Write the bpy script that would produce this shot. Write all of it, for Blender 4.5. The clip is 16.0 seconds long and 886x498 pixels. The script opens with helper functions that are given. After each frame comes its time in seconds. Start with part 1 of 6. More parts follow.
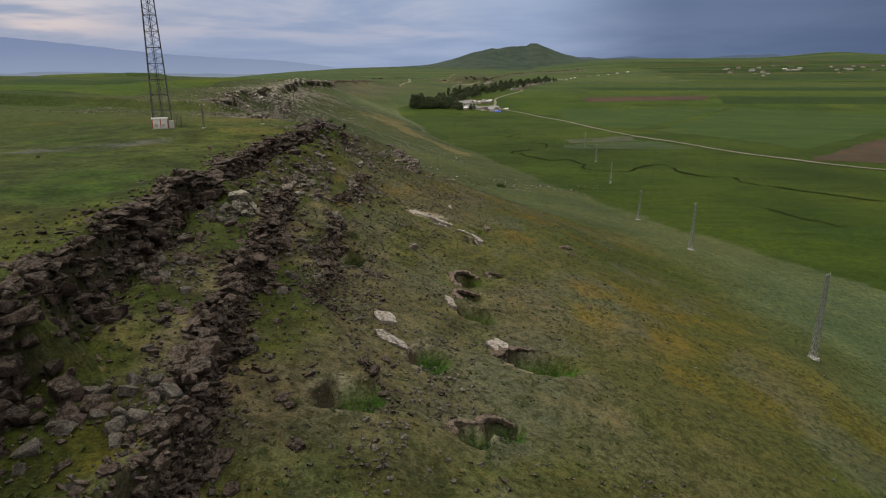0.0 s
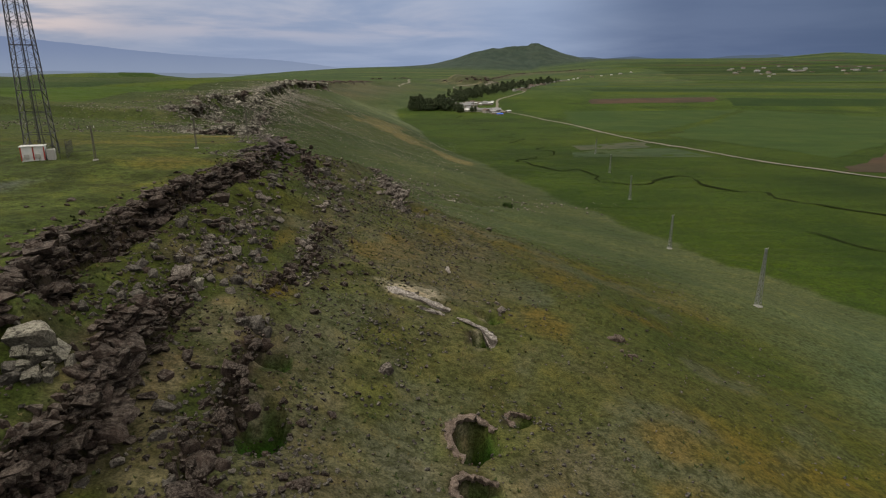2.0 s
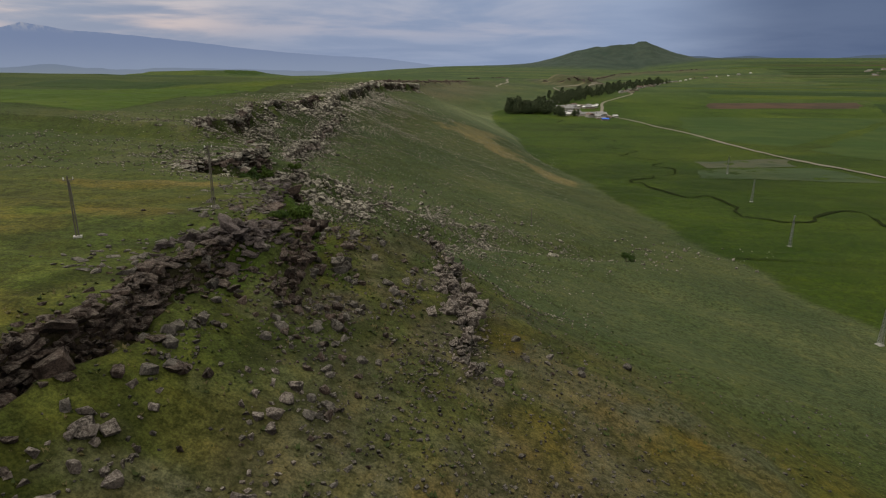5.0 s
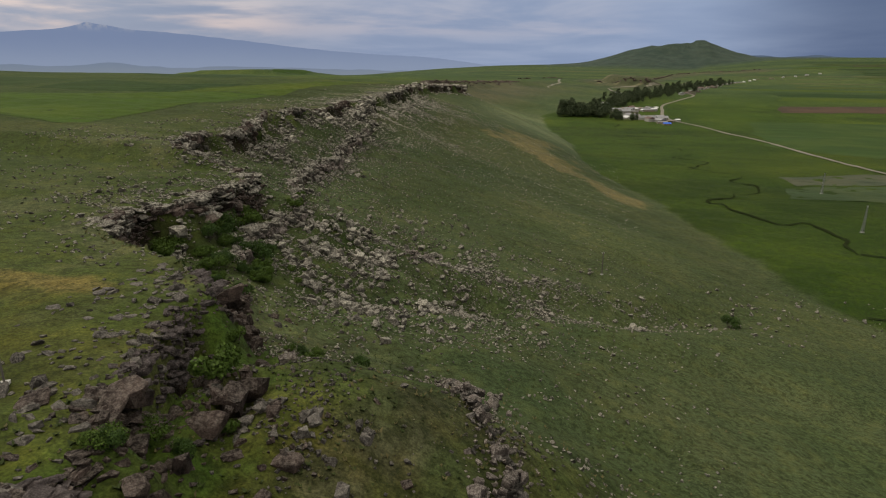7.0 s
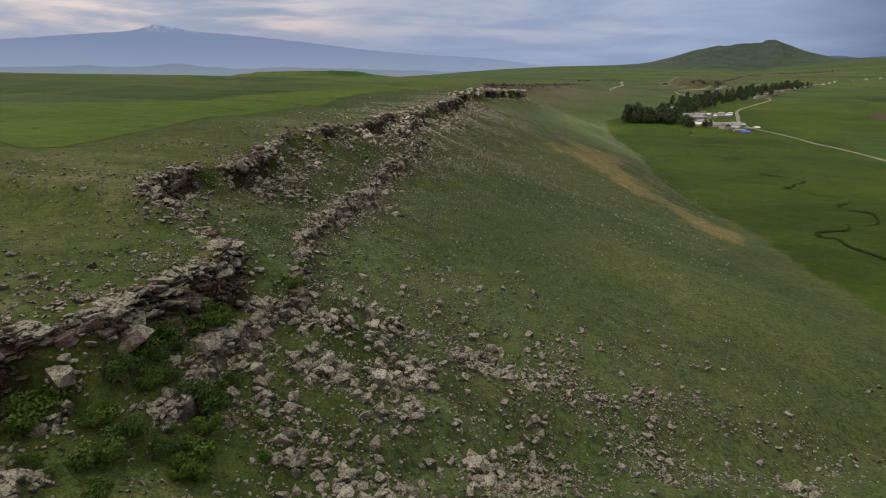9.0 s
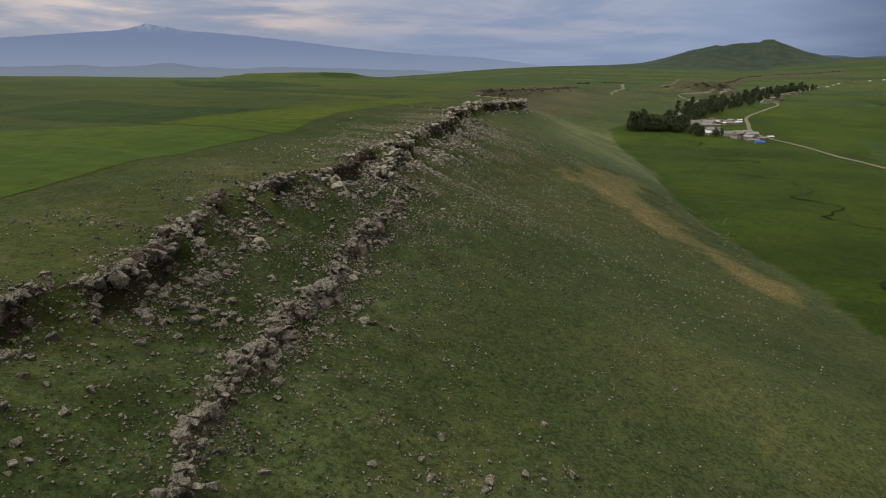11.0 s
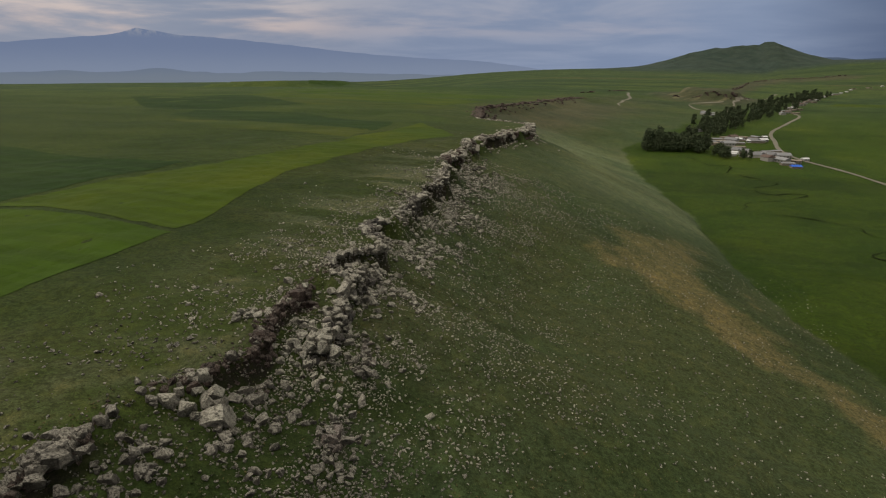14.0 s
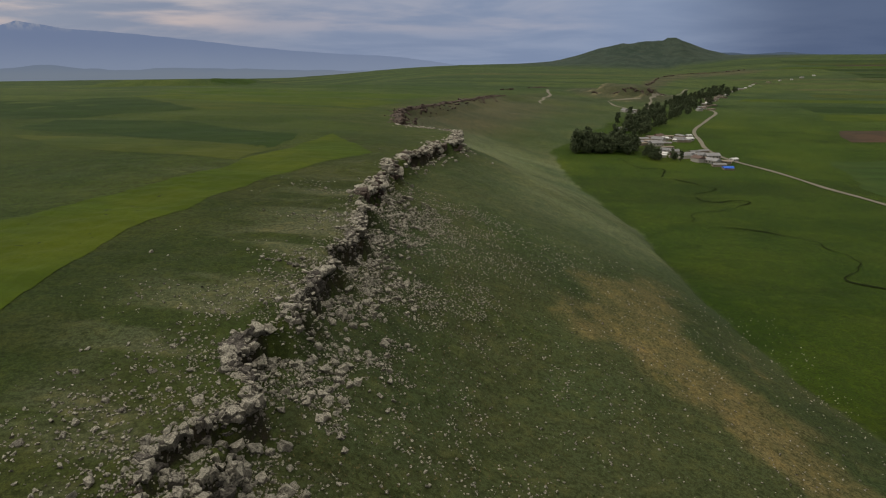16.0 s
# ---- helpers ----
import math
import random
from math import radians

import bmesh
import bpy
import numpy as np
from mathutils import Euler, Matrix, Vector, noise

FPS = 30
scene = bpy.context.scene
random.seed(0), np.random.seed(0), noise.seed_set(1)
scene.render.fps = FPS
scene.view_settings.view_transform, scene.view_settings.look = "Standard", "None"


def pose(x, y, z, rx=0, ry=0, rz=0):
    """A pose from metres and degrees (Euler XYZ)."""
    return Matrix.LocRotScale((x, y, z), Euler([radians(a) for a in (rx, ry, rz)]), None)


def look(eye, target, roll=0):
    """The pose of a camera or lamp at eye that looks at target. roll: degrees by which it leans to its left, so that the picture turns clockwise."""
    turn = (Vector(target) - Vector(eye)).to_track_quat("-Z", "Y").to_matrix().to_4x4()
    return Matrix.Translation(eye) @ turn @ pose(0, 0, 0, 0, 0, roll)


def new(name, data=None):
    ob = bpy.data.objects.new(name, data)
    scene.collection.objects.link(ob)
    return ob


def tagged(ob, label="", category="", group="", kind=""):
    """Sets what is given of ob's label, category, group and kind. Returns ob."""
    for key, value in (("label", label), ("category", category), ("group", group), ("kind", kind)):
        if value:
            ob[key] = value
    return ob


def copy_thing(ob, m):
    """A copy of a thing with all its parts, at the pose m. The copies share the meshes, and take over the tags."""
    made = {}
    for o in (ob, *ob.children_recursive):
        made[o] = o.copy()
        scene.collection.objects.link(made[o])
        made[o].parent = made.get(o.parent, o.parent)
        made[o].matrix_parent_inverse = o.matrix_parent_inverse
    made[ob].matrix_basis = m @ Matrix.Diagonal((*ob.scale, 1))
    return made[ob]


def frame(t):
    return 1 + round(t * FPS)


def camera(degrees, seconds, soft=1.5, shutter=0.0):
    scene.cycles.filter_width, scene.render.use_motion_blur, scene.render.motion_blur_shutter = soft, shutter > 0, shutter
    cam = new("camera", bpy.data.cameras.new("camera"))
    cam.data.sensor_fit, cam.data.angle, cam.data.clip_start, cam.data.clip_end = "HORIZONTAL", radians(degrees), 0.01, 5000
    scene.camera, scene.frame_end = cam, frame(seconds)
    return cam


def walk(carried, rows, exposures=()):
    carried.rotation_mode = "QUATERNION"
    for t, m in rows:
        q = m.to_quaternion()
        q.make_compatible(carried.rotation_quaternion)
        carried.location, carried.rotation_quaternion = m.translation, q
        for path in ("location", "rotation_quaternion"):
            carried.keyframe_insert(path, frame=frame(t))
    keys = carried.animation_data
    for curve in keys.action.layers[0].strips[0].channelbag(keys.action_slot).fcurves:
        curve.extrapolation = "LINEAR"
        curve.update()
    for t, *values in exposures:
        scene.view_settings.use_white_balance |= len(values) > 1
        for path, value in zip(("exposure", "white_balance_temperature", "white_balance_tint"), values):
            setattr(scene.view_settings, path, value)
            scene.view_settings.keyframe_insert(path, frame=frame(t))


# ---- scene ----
cam = camera(72.2, 16.0, 1.15)
METRES, EYE, TILT, LEAN, TURN = 300.0, 52.0, -16.4, 0.0, 0.0
ROWS = [
    (0, 0, 0, 0, 0, 0, -0),
    (0.5, 0.0004, 0.0245, 0.008, 0.01, 0.02, -0.01),
    (1, 0.0008, 0.049, 0.016, 0.02, 0.01, -0.01),
    (1.5, 0.0016, 0.074, 0.0242, 0.03, -0, -0.04),
    (2, 0.0021, 0.0992, 0.0322, 0.02, -0.02, -0.1),
    (2.5, 0.0026, 0.1242, 0.0405, 0.56, -0.01, -0.29),
    (3, 0.0023, 0.1491, 0.0488, 1.38, -0.04, -0.66),
    (3.5, 0.0025, 0.175, 0.0571, 1.4, -0.05, -0.65),
    (4, 0.0016, 0.2008, 0.0655, 5.06, -0.16, -1.76),
    (4.2, 0.0008, 0.211, 0.0691, 6.9121, -0.3121, -2.3692),
    (6.3, -0.0142, 0.3227, 0.1045, 10.2158, -0.3621, -3.5118),
    (6.5, -0.0161, 0.3331, 0.1087, 12.44, -0.7, -4.13),
    (7, -0.0224, 0.3599, 0.1175, 12.79, -0.73, -4.29),
    (7.5, -0.0293, 0.3866, 0.1262, 15.03, -0.9, -4.95),
    (8, -0.0365, 0.4103, 0.1369, 17.63, -1.1, -5.69),
    (8.5, -0.0443, 0.4336, 0.1447, 17.69, -1.08, -5.69),
    (9, -0.0536, 0.4613, 0.1537, 17.64, -1.1, -5.65),
    (9.5, -0.0634, 0.4914, 0.1657, 17.49, -1.09, -5.6),
    (9.7, -0.068, 0.5029, 0.1721, 17.2807, -1.2318, -5.592),
    (11.8, -0.1073, 0.6223, 0.224, 17.1813, -0.9908, -5.518),
    (12, -0.1121, 0.6363, 0.2289, 17.1, -0.87, -5.33),
    (12.5, -0.1232, 0.6688, 0.2459, 16.98, -0.83, -5.37),
    (13, -0.1341, 0.7009, 0.2627, 16.94, -0.81, -5.33),
    (13.5, -0.1451, 0.7332, 0.2798, 16.93, -0.88, -5.3),
    (14, -0.1563, 0.7664, 0.297, 16.93, -0.96, -5.23),
    (14.5, -0.1679, 0.7991, 0.311, 16.9, -1.08, -5.26),
    (15, -0.1795, 0.8343, 0.3226, 16.86, -1.18, -5.16),
    (15.5, -0.1904, 0.8702, 0.3349, 14.96, -1.16, -4.43),
    (16, -0.1994, 0.9061, 0.3469, 9.57, -0.85, -2.96),
]
walk(cam, [(t, pose(0, 0, EYE, TILT, LEAN, TURN) @ pose(METRES * x, METRES * y, METRES * z, 90 + pitch, roll, yaw)) for t, x, y, z, yaw, pitch, roll in ROWS], [(0.0, -0.09), (1.5, -0.16), (2.5, -0.21), (4.0, -0.28), (6.5, -0.26), (8.0, -0.14), (9.0, -0.08), (9.7, -0.05), (12.0, -0.49), (14.0, -0.52), (15.5, -0.56), (16.0, -0.50)])

# ---- world, sun, exposure ----
world = bpy.data.worlds.new("overcast_sky")
scene.world = world
world.use_nodes = True
wn, wl = world.node_tree.nodes, world.node_tree.links
wn.clear()


def wnode(kind, **values):
    n = wn.new(kind)
    for k, v in values.items():
        n.inputs[k.replace("_", " ")].default_value = v
    return n


def wmath(op, a, b=0.0, clamp=False):
    n = wn.new("ShaderNodeMath")
    n.operation, n.use_clamp = op, clamp
    for i, v in enumerate((a, b)):
        if isinstance(v, (int, float)):
            n.inputs[i].default_value = v
        else:
            wl.new(v, n.inputs[i])
    return n.outputs[0]


def wramp(fac, stops):
    n = wn.new("ShaderNodeValToRGB")
    n.color_ramp.interpolation = "EASE"
    el = n.color_ramp.elements
    while len(el) < len(stops):
        el.new(0.5)
    for e, (p, c) in zip(el, stops):
        e.position, e.color = p, (*c, 1)
    wl.new(fac, n.inputs[0])
    return n.outputs[0]


def wmix(fac, a, b):
    n = wn.new("ShaderNodeMix")
    n.data_type = "RGBA"
    for i, v in ((0, fac), (6, a), (7, b)):
        if isinstance(v, (int, float)):
            n.inputs[i].default_value = v
        elif isinstance(v, tuple):
            n.inputs[i].default_value = (*v, 1)
        else:
            wl.new(v, n.inputs[i])
    return n.outputs[2]


SUN_AZ, SUN_EL = -75.0, 38.0      # degrees from +y towards +x, and up
sky = wn.new("ShaderNodeTexSky")
sky.sky_type, sky.sun_disc = "NISHITA", False
sky.sun_elevation, sky.sun_rotation = radians(SUN_EL), radians(SUN_AZ)
sky.air_density, sky.dust_density = 1.5, 3.0
gen = wn.new("ShaderNodeTexCoord").outputs["Generated"]
sep = wn.new("ShaderNodeSeparateXYZ")
wl.new(gen, sep.inputs[0])
dx, dy, dz = sep.outputs
up = wmath("MAXIMUM", dz, 0.0)
azim = wmath("ARCTAN2", dx, dy)
# cloud deck: bands that flatten towards the horizon
flat = wn.new("ShaderNodeCombineXYZ")
deck = wmath("DIVIDE", 1.0, wmath("ADD", up, 0.09))
wl.new(wmath("MULTIPLY", dx, deck), flat.inputs[0])
wl.new(wmath("MULTIPLY", dy, deck), flat.inputs[1])
cl = wnode("ShaderNodeTexNoise", Scale=0.55, Detail=6.0, Roughness=0.55, Distortion=0.3)
wl.new(flat.outputs[0], cl.inputs["Vector"])
cloud = cl.outputs[0]
# clear strip to dark rain along the azimuth
side = wmath("MULTIPLY_ADD", azim, 0.30, True)
side.node.inputs[2].default_value = 0.5
# stops up to 0.12, out of view, are darkened to keep south faces dark
base = wramp(side, [(0.0, (0.17, 0.20, 0.28)), (0.12, (0.26, 0.30, 0.40)), (0.258, (0.39, 0.44, 0.56)), (0.335, (0.33, 0.39, 0.53)), (0.418, (0.325, 0.40, 0.57)), (0.534, (0.33, 0.415, 0.60)), (0.611, (0.125, 0.175, 0.30)), (0.742, (0.078, 0.118, 0.21))])
warm = wramp(cloud, [(0.42, (0.0, 0.0, 0.0)), (0.62, (1.0, 1.0, 1.0))])
left = wramp(side, [(0.08, (0, 0, 0)), (0.258, (1, 1, 1)), (0.321, (0.9, 0.9, 0.9)), (0.374, (0.3, 0.3, 0.3)), (0.490, (0.2, 0.2, 0.2)), (0.548, (0, 0, 0))])
both = wn.new("ShaderNodeMix")
both.data_type = "RGBA"
both.blend_type = "MULTIPLY"
both.inputs[0].default_value = 1.0
wl.new(warm, both.inputs[6])
wl.new(left, both.inputs[7])
low = wramp(up, [(0.0, (0.0, 0.0, 0.0)), (0.03, (0.15, 0.15, 0.15)), (0.06, (1, 1, 1)), (0.10, (1, 1, 1)), (0.3, (0.5, 0.5, 0.5))])
puff = wn.new("ShaderNodeMix")
puff.data_type = "RGBA"
puff.blend_type = "MULTIPLY"
puff.inputs[0].default_value = 1.0
wl.new(both.outputs[2], puff.inputs[6])
wl.new(low, puff.inputs[7])
pufff = wn.new("ShaderNodeSeparateColor")
wl.new(puff.outputs[2], pufff.inputs[0])
warmcol = wramp(up, [(0.05, (0.80, 0.66, 0.62)), (0.12, (0.74, 0.71, 0.73)), (1.0, (0.5, 0.55, 0.66))])
deckcol = wmix(wmath("MULTIPLY", pufff.outputs[0], 0.95), base, warmcol)
dark = wramp(cloud, [(0.3, (0.86, 0.885, 0.925)), (0.7, (1.09, 1.07, 1.05))])
mod = wn.new("ShaderNodeMix")
mod.data_type = "RGBA"
mod.blend_type = "MULTIPLY"
mod.inputs[0].default_value = 1.0
wl.new(deckcol, mod.inputs[6])
wl.new(dark, mod.inputs[7])
bg = wn.new("ShaderNodeBackground")
skyb = wn.new("ShaderNodeBackground")
skyb.inputs[1].default_value = 0.05
bg.inputs[1].default_value = 1.08
# an overcast sky is brightest overhead
zenith = wmix(wramp(up, [(0.13, (0, 0, 0)), (0.5, (1, 1, 1))]), mod.outputs[2], (1.30, 1.21, 1.04))
wl.new(zenith, bg.inputs[0])
wl.new(sky.outputs[0], skyb.inputs[0])
mixs = wn.new("ShaderNodeMixShader")
mixs.inputs[0].default_value = 0.92      # share of the sky that the cloud deck covers
wl.new(skyb.outputs[0], mixs.inputs[1])
wl.new(bg.outputs[0], mixs.inputs[2])
wout = wn.new("ShaderNodeOutputWorld")
wl.new(mixs.outputs[0], wout.inputs[0])

sun = new("sun", bpy.data.lights.new("sun", "SUN"))
sun.data.energy, sun.data.angle, sun.data.color = 1.5, radians(11), (1.0, 0.92, 0.80)
_a, _e = radians(SUN_AZ), radians(SUN_EL)
sun.matrix_world = look((math.sin(_a) * math.cos(_e) * 900, math.cos(_a) * math.cos(_e) * 900, math.sin(_e) * 900), (0, 0, 0))


# ---- the lie of the land (metres; x across the scarp, y along it) ----
def hash2(ix, iy, seed):
    h = (ix.astype(np.int64) * 374761393 + iy.astype(np.int64) * 668265263 + seed * 974634777) & 0xFFFFFFFF
    h = ((h ^ (h >> 13)) * 1274126177) & 0xFFFFFFFF
    return ((h ^ (h >> 16)) & 0xFFFF) / 65535.0


def vnoise(x, y, seed=0):
    """Smooth value noise, -1 to 1, one cell to a unit."""
    x, y = np.broadcast_arrays(np.asarray(x, float), np.asarray(y, float))
    ix, iy = np.floor(x), np.floor(y)
    fx, fy = x - ix, y - iy
    fx, fy = fx * fx * (3 - 2 * fx), fy * fy * (3 - 2 * fy)
    a, b = hash2(ix, iy, seed), hash2(ix + 1, iy, seed)
    c, d = hash2(ix, iy + 1, seed), hash2(ix + 1, iy + 1, seed)
    return 2 * ((a + (b - a) * fx) * (1 - fy) + (c + (d - c) * fx) * fy) - 1


def fbm(x, y, size, octaves=4, seed=0, gain=0.5):
    out, amp, f = 0.0, 1.0, 1.0 / size
    for o in range(octaves):
        out = out + amp * vnoise(np.asarray(x) * f + 17.3 * o, np.asarray(y) * f - 9.1 * o, seed + o)
        amp, f = amp * gain, f * 2.03
    return out


def step(v, a, b):
    s = np.clip((np.asarray(v, float) - a) / (b - a), 0, 1)
    return s * s * (3 - 2 * s)


# stations along the scarp: y, rim x, rim z, drop of the cliff
RIM = np.array([
    (-300, -30, 43, 4), (-40, -20, 43, 5), (10, -18.5, 42.8, 5.5), (30, -21.8, 42.6, 5), (58, -23.6, 42.3, 4.5), (78, -26, 41.6, 3.5),
    (95, -25.8, 41.3, 3.0), (112, -24.8, 41.4, 2.6), (125, -23.6, 41.2, 2.4), (139, -28.0, 40.9, 3.0), (149, -32.0, 40.6, 3.6), (154, -38, 40.3, 4),
    (160, -50, 40, 5), (167, -54.6, 39.9, 5.5), (198, -55.4, 38.8, 4.5), (204, -75, 42, 3), (214, -82, 42.3, 3.5), (222, -83.5, 42.2, 3.5), (229, -79.5, 41.5, 3.5),
    (245, -84, 41.8, 3.5), (258, -88.5, 42.8, 3.5), (277, -90.5, 43.4, 3), (285, -90, 43.3, 2.8), (290, -86, 42.6, 2.8), (297, -86.5, 42.8, 2.6), (306, -89, 43, 2.2), (315, -91, 43, 1.8), (324, -91.5, 42.9, 1.4),
    (334, -90.5, 42.5, 2.5), (340, -90, 42.2, 3.8), (346, -92.5, 42.6, 3.5), (366, -95, 43.4, 4.5), (395, -96.5, 44, 5), (412, -99.5, 44.2, 5), (440, -105, 45, 5),
    (475, -108.5, 44.8, 5), (524, -106, 43.5, 5), (563, -102, 42, 5), (616, -110, 40, 5), (640, -150, 41, 3), (763, -178, 40, 4), (950, -160, 36, 4),
    (1120, -140, 33, 3), (1300, -60, 33, 1), (1700, 90, 36, 1), (2400, 250, 45, 0.5), (5200, 500, 60, 0.5)])
# foot of the slope: y, x, z, and how hollow the slope is
TOE = np.array([
    (-300, 170, 4, 1.3), (0, 135, 4, 1.7), (50, 122, 4, 1.65), (85, 113, 4, 1.38), (130, 101, 4, 1.38), (186, 75, 3.5, 1.38), (230, 62, 3, 1.36), (295, 42, 3, 1.35), (345, 28, 3, 1.3),
    (400, 12, 3, 0.98), (432, 0, 3, 0.85), (482, -10, 3, 0.8), (567, -19, 2, 0.85), (694, -47, 1.5, 1.1), (815, -60, 4, 1.4), (950, -10, 12, 1.5),
    (1066, 25, 16, 1.5), (1160, 80, 18, 1.4), (1530, 215, 25, 1.3), (2400, 420, 42, 1.2), (5200, 800, 60, 1)])
# lower ledges: y, x, drop
LEDGES = [
    np.array([(4, -9, 0), (10, -10.5, 4.2), (22, -12.2, 4.4), (34, -14.6, 3.8), (43, -15.4, 3.6), (62, -17.4, 2.6), (76, -19.5, 0)]),
    np.array([(30, -2, 0), (36, -3.5, 0.9), (42, -6.3, 1.2), (48, -10.4, 1.5), (67, -12.6, 1.4), (76, -13.4, 0.6), (100, -12.5, 0.35), (110, -12, 0)]),
    np.array([(174, -46.5, 0), (180, -48.4, 1.2), (190, -51.3, 1.6), (200, -51.3, 1.8), (207, -54.5, 1.5), (214, -58.5, 1.5), (222, -61.5, 1.7), (233, -65, 1.9), (244, -67.2, 2.0), (256, -68.3, 2.4), (270, -72, 2.2), (283, -73, 2.0), (296, -74, 1.6), (308, -77, 1.2), (316, -81, 0)]),
    np.array([(118, -5, 0), (126, -6.5, 1.2), (130, -7.2, 2.2), (137, -8.5, 2.0), (143, -10, 1.0), (152, -14, 0.8), (168, -20, 0)]),
    np.array([(116, -19, 0), (124, -20, 1.6), (131, -22, 2.2), (141, -26, 2.4), (149, -30, 2.2), (156, -34, 1.8), (166, -41, 0)]),
    np.array([(302, -80.5, 0), (306, -82, 2.6), (316, -83.2, 3.2), (326, -85.5, 3.4), (336, -88, 2.2), (344, -90.2, 0)]),
]
# broad swells and hollows of the slope: x, y, half width, half length, height
SWELLS = [(1, 72, 12, 32, -1.4), (20, 90, 11, 24, 1.8), (55, 122, 20, 30, 1.5), (-33, 211, 8, 7, -2.6), (-47, 198, 5, 6, 2.4), (-16, 170, 9, 9, 1.5), (-64, 376, 15, 28, -3.2), (-70, 272, 7, 28, -1.1), (-92, 420, 8, 22, -1.8)]
# hollows where the ground fell in: x, y, half width, half length, depth
PITS = [(2.75, 68.3, 1.75, 2.4, 2.0), (2.7, 62.6, 1.4, 1.5, 1.7), (6.4, 71.9, 1.0, 0.8, 1.3), (4.5, 83.4, 1.2, 1.5, 1.4), (5.4, 88.6, 1.2, 0.9, 0.7), (8.8, 48.4, 3.7, 2.6, 1.2), (3.4, 57.4, 2.4, 1.6, 1.2), (4.0, 34.9, 1.5, 1.4, 1.2),
        (1.9, 33.3, 1.4, 1.2, 1.0), (-10.6, 63.0, 1.9, 2.6, 1.5), (-11.5, 69.9, 1.6, 1.0, 1.1), (-1.0, 44.0, 1.8, 2.4, 0.8), (-5.5, 33.5, 2.2, 1.8, 1.2)]


def lerp(y, table, col):
    return np.interp(y, table[:, 0], table[:, col])


def bare(y, gaps, seed):
    """Where a rock step stands bare (1) and where turf has grown over it (0)."""
    y = np.asarray(y, float)
    return step(fbm(y, y * 0, 7.0, 3, 200 + seed), -gaps - 0.75, -gaps + 0.05)


RIM_GAPS = ((0, 108, 120, 150, 158, 165, 178, 188, 197, 215, 226, 236, 258, 266, 305, 320, 430, 460), (0.75, 0.7, 0.12, -0.02, 0.1, 0.65, 0.45, 0.6, 0.4, 0.3, 0.1, 0.5, 0.4, -0.1, -0.15, 0.05, 0.15, 0.4))


LEDGE_GAPS = (0.7, 0.05, 0.15, 0.8, 0.08, 0.6)


def rim_bare(y):
    return bare(y, np.interp(y, *RIM_GAPS), 0)


def rim_x(y):
    near = step(y, 1000, 600)
    return lerp(y, RIM, 1) + near * (np.interp(y, (200, 230), (1.5, 2.6)) * vnoise(np.asarray(y) / 9.0, 0.0 * np.asarray(y), 3) + 0.9 * vnoise(np.asarray(y) / 3.7, 0.0 * np.asarray(y), 4))


_ys = np.arange(-320, 5220, 2.0)
_k = np.exp(-0.5 * (np.arange(-20, 21) * 2.0 / 11.0) ** 2)
_soft = np.convolve(np.pad(np.interp(_ys, RIM[:, 0], RIM[:, 1]), 20, mode="edge"), _k / _k.sum(), "valid")


def foot_x(y):
    return np.interp(y, _ys, _soft) + 2.5


def ledge_x(i, y):
    return lerp(y, LEDGES[i], 1) + 0.9 * vnoise(np.asarray(y) / 4.1, 0.0 * np.asarray(y), 20 + i) + 0.5 * vnoise(np.asarray(y) / 1.9, 0.0 * np.asarray(y), 40 + i)


def plateau_z(x, y):
    back = np.clip(lerp(y, RIM, 1) - x, 0, None)
    z = lerp(y, RIM, 2) + np.minimum(back * 0.035, 2.2) * step(y, 60, 250)
    z = z + 0.9 * fbm(x, y, 70, 3, 5) * step(back, 6, 60)
    z = z + 1.7 * np.exp(-((x + 46) / 17.0) ** 2 - ((y - 104) / 24.0) ** 2)
    far = np.hypot(x + 40, y - 200)
    west = step(-np.arctan2(x, np.abs(y) + 1), 0.13, 0.44)
    z = z + 2.0 * step(back, 60, 400) - west * 75 * step(far, 1150, 2300)
    # a low flat-topped rise far back on the plateau
    z = z + 14 * step(np.hypot((x + 790) / 190.0, (y - 1430) / 110.0), 1.1, 0.8)
    return z


def valley_z(x, y):
    z = lerp(y, TOE, 2)
    d = np.hypot(x, y)
    z = z + 0.06 * fbm(x, y, 60, 3, 9)
    right = np.clip(x - lerp(y, TOE, 1), 0, None)
    z = z + 75 * step(d, 1500, 4700) * step(right, -250, 350)
    a = np.degrees(np.arctan2(x, y))
    z = z + 30 * np.exp(-((d - 4500) / 500.0) ** 2) * (np.exp(-((a - 31.5) / 3.0) ** 2) + 0.35 * np.exp(-((a - 40) / 7.0) ** 2))
    return z


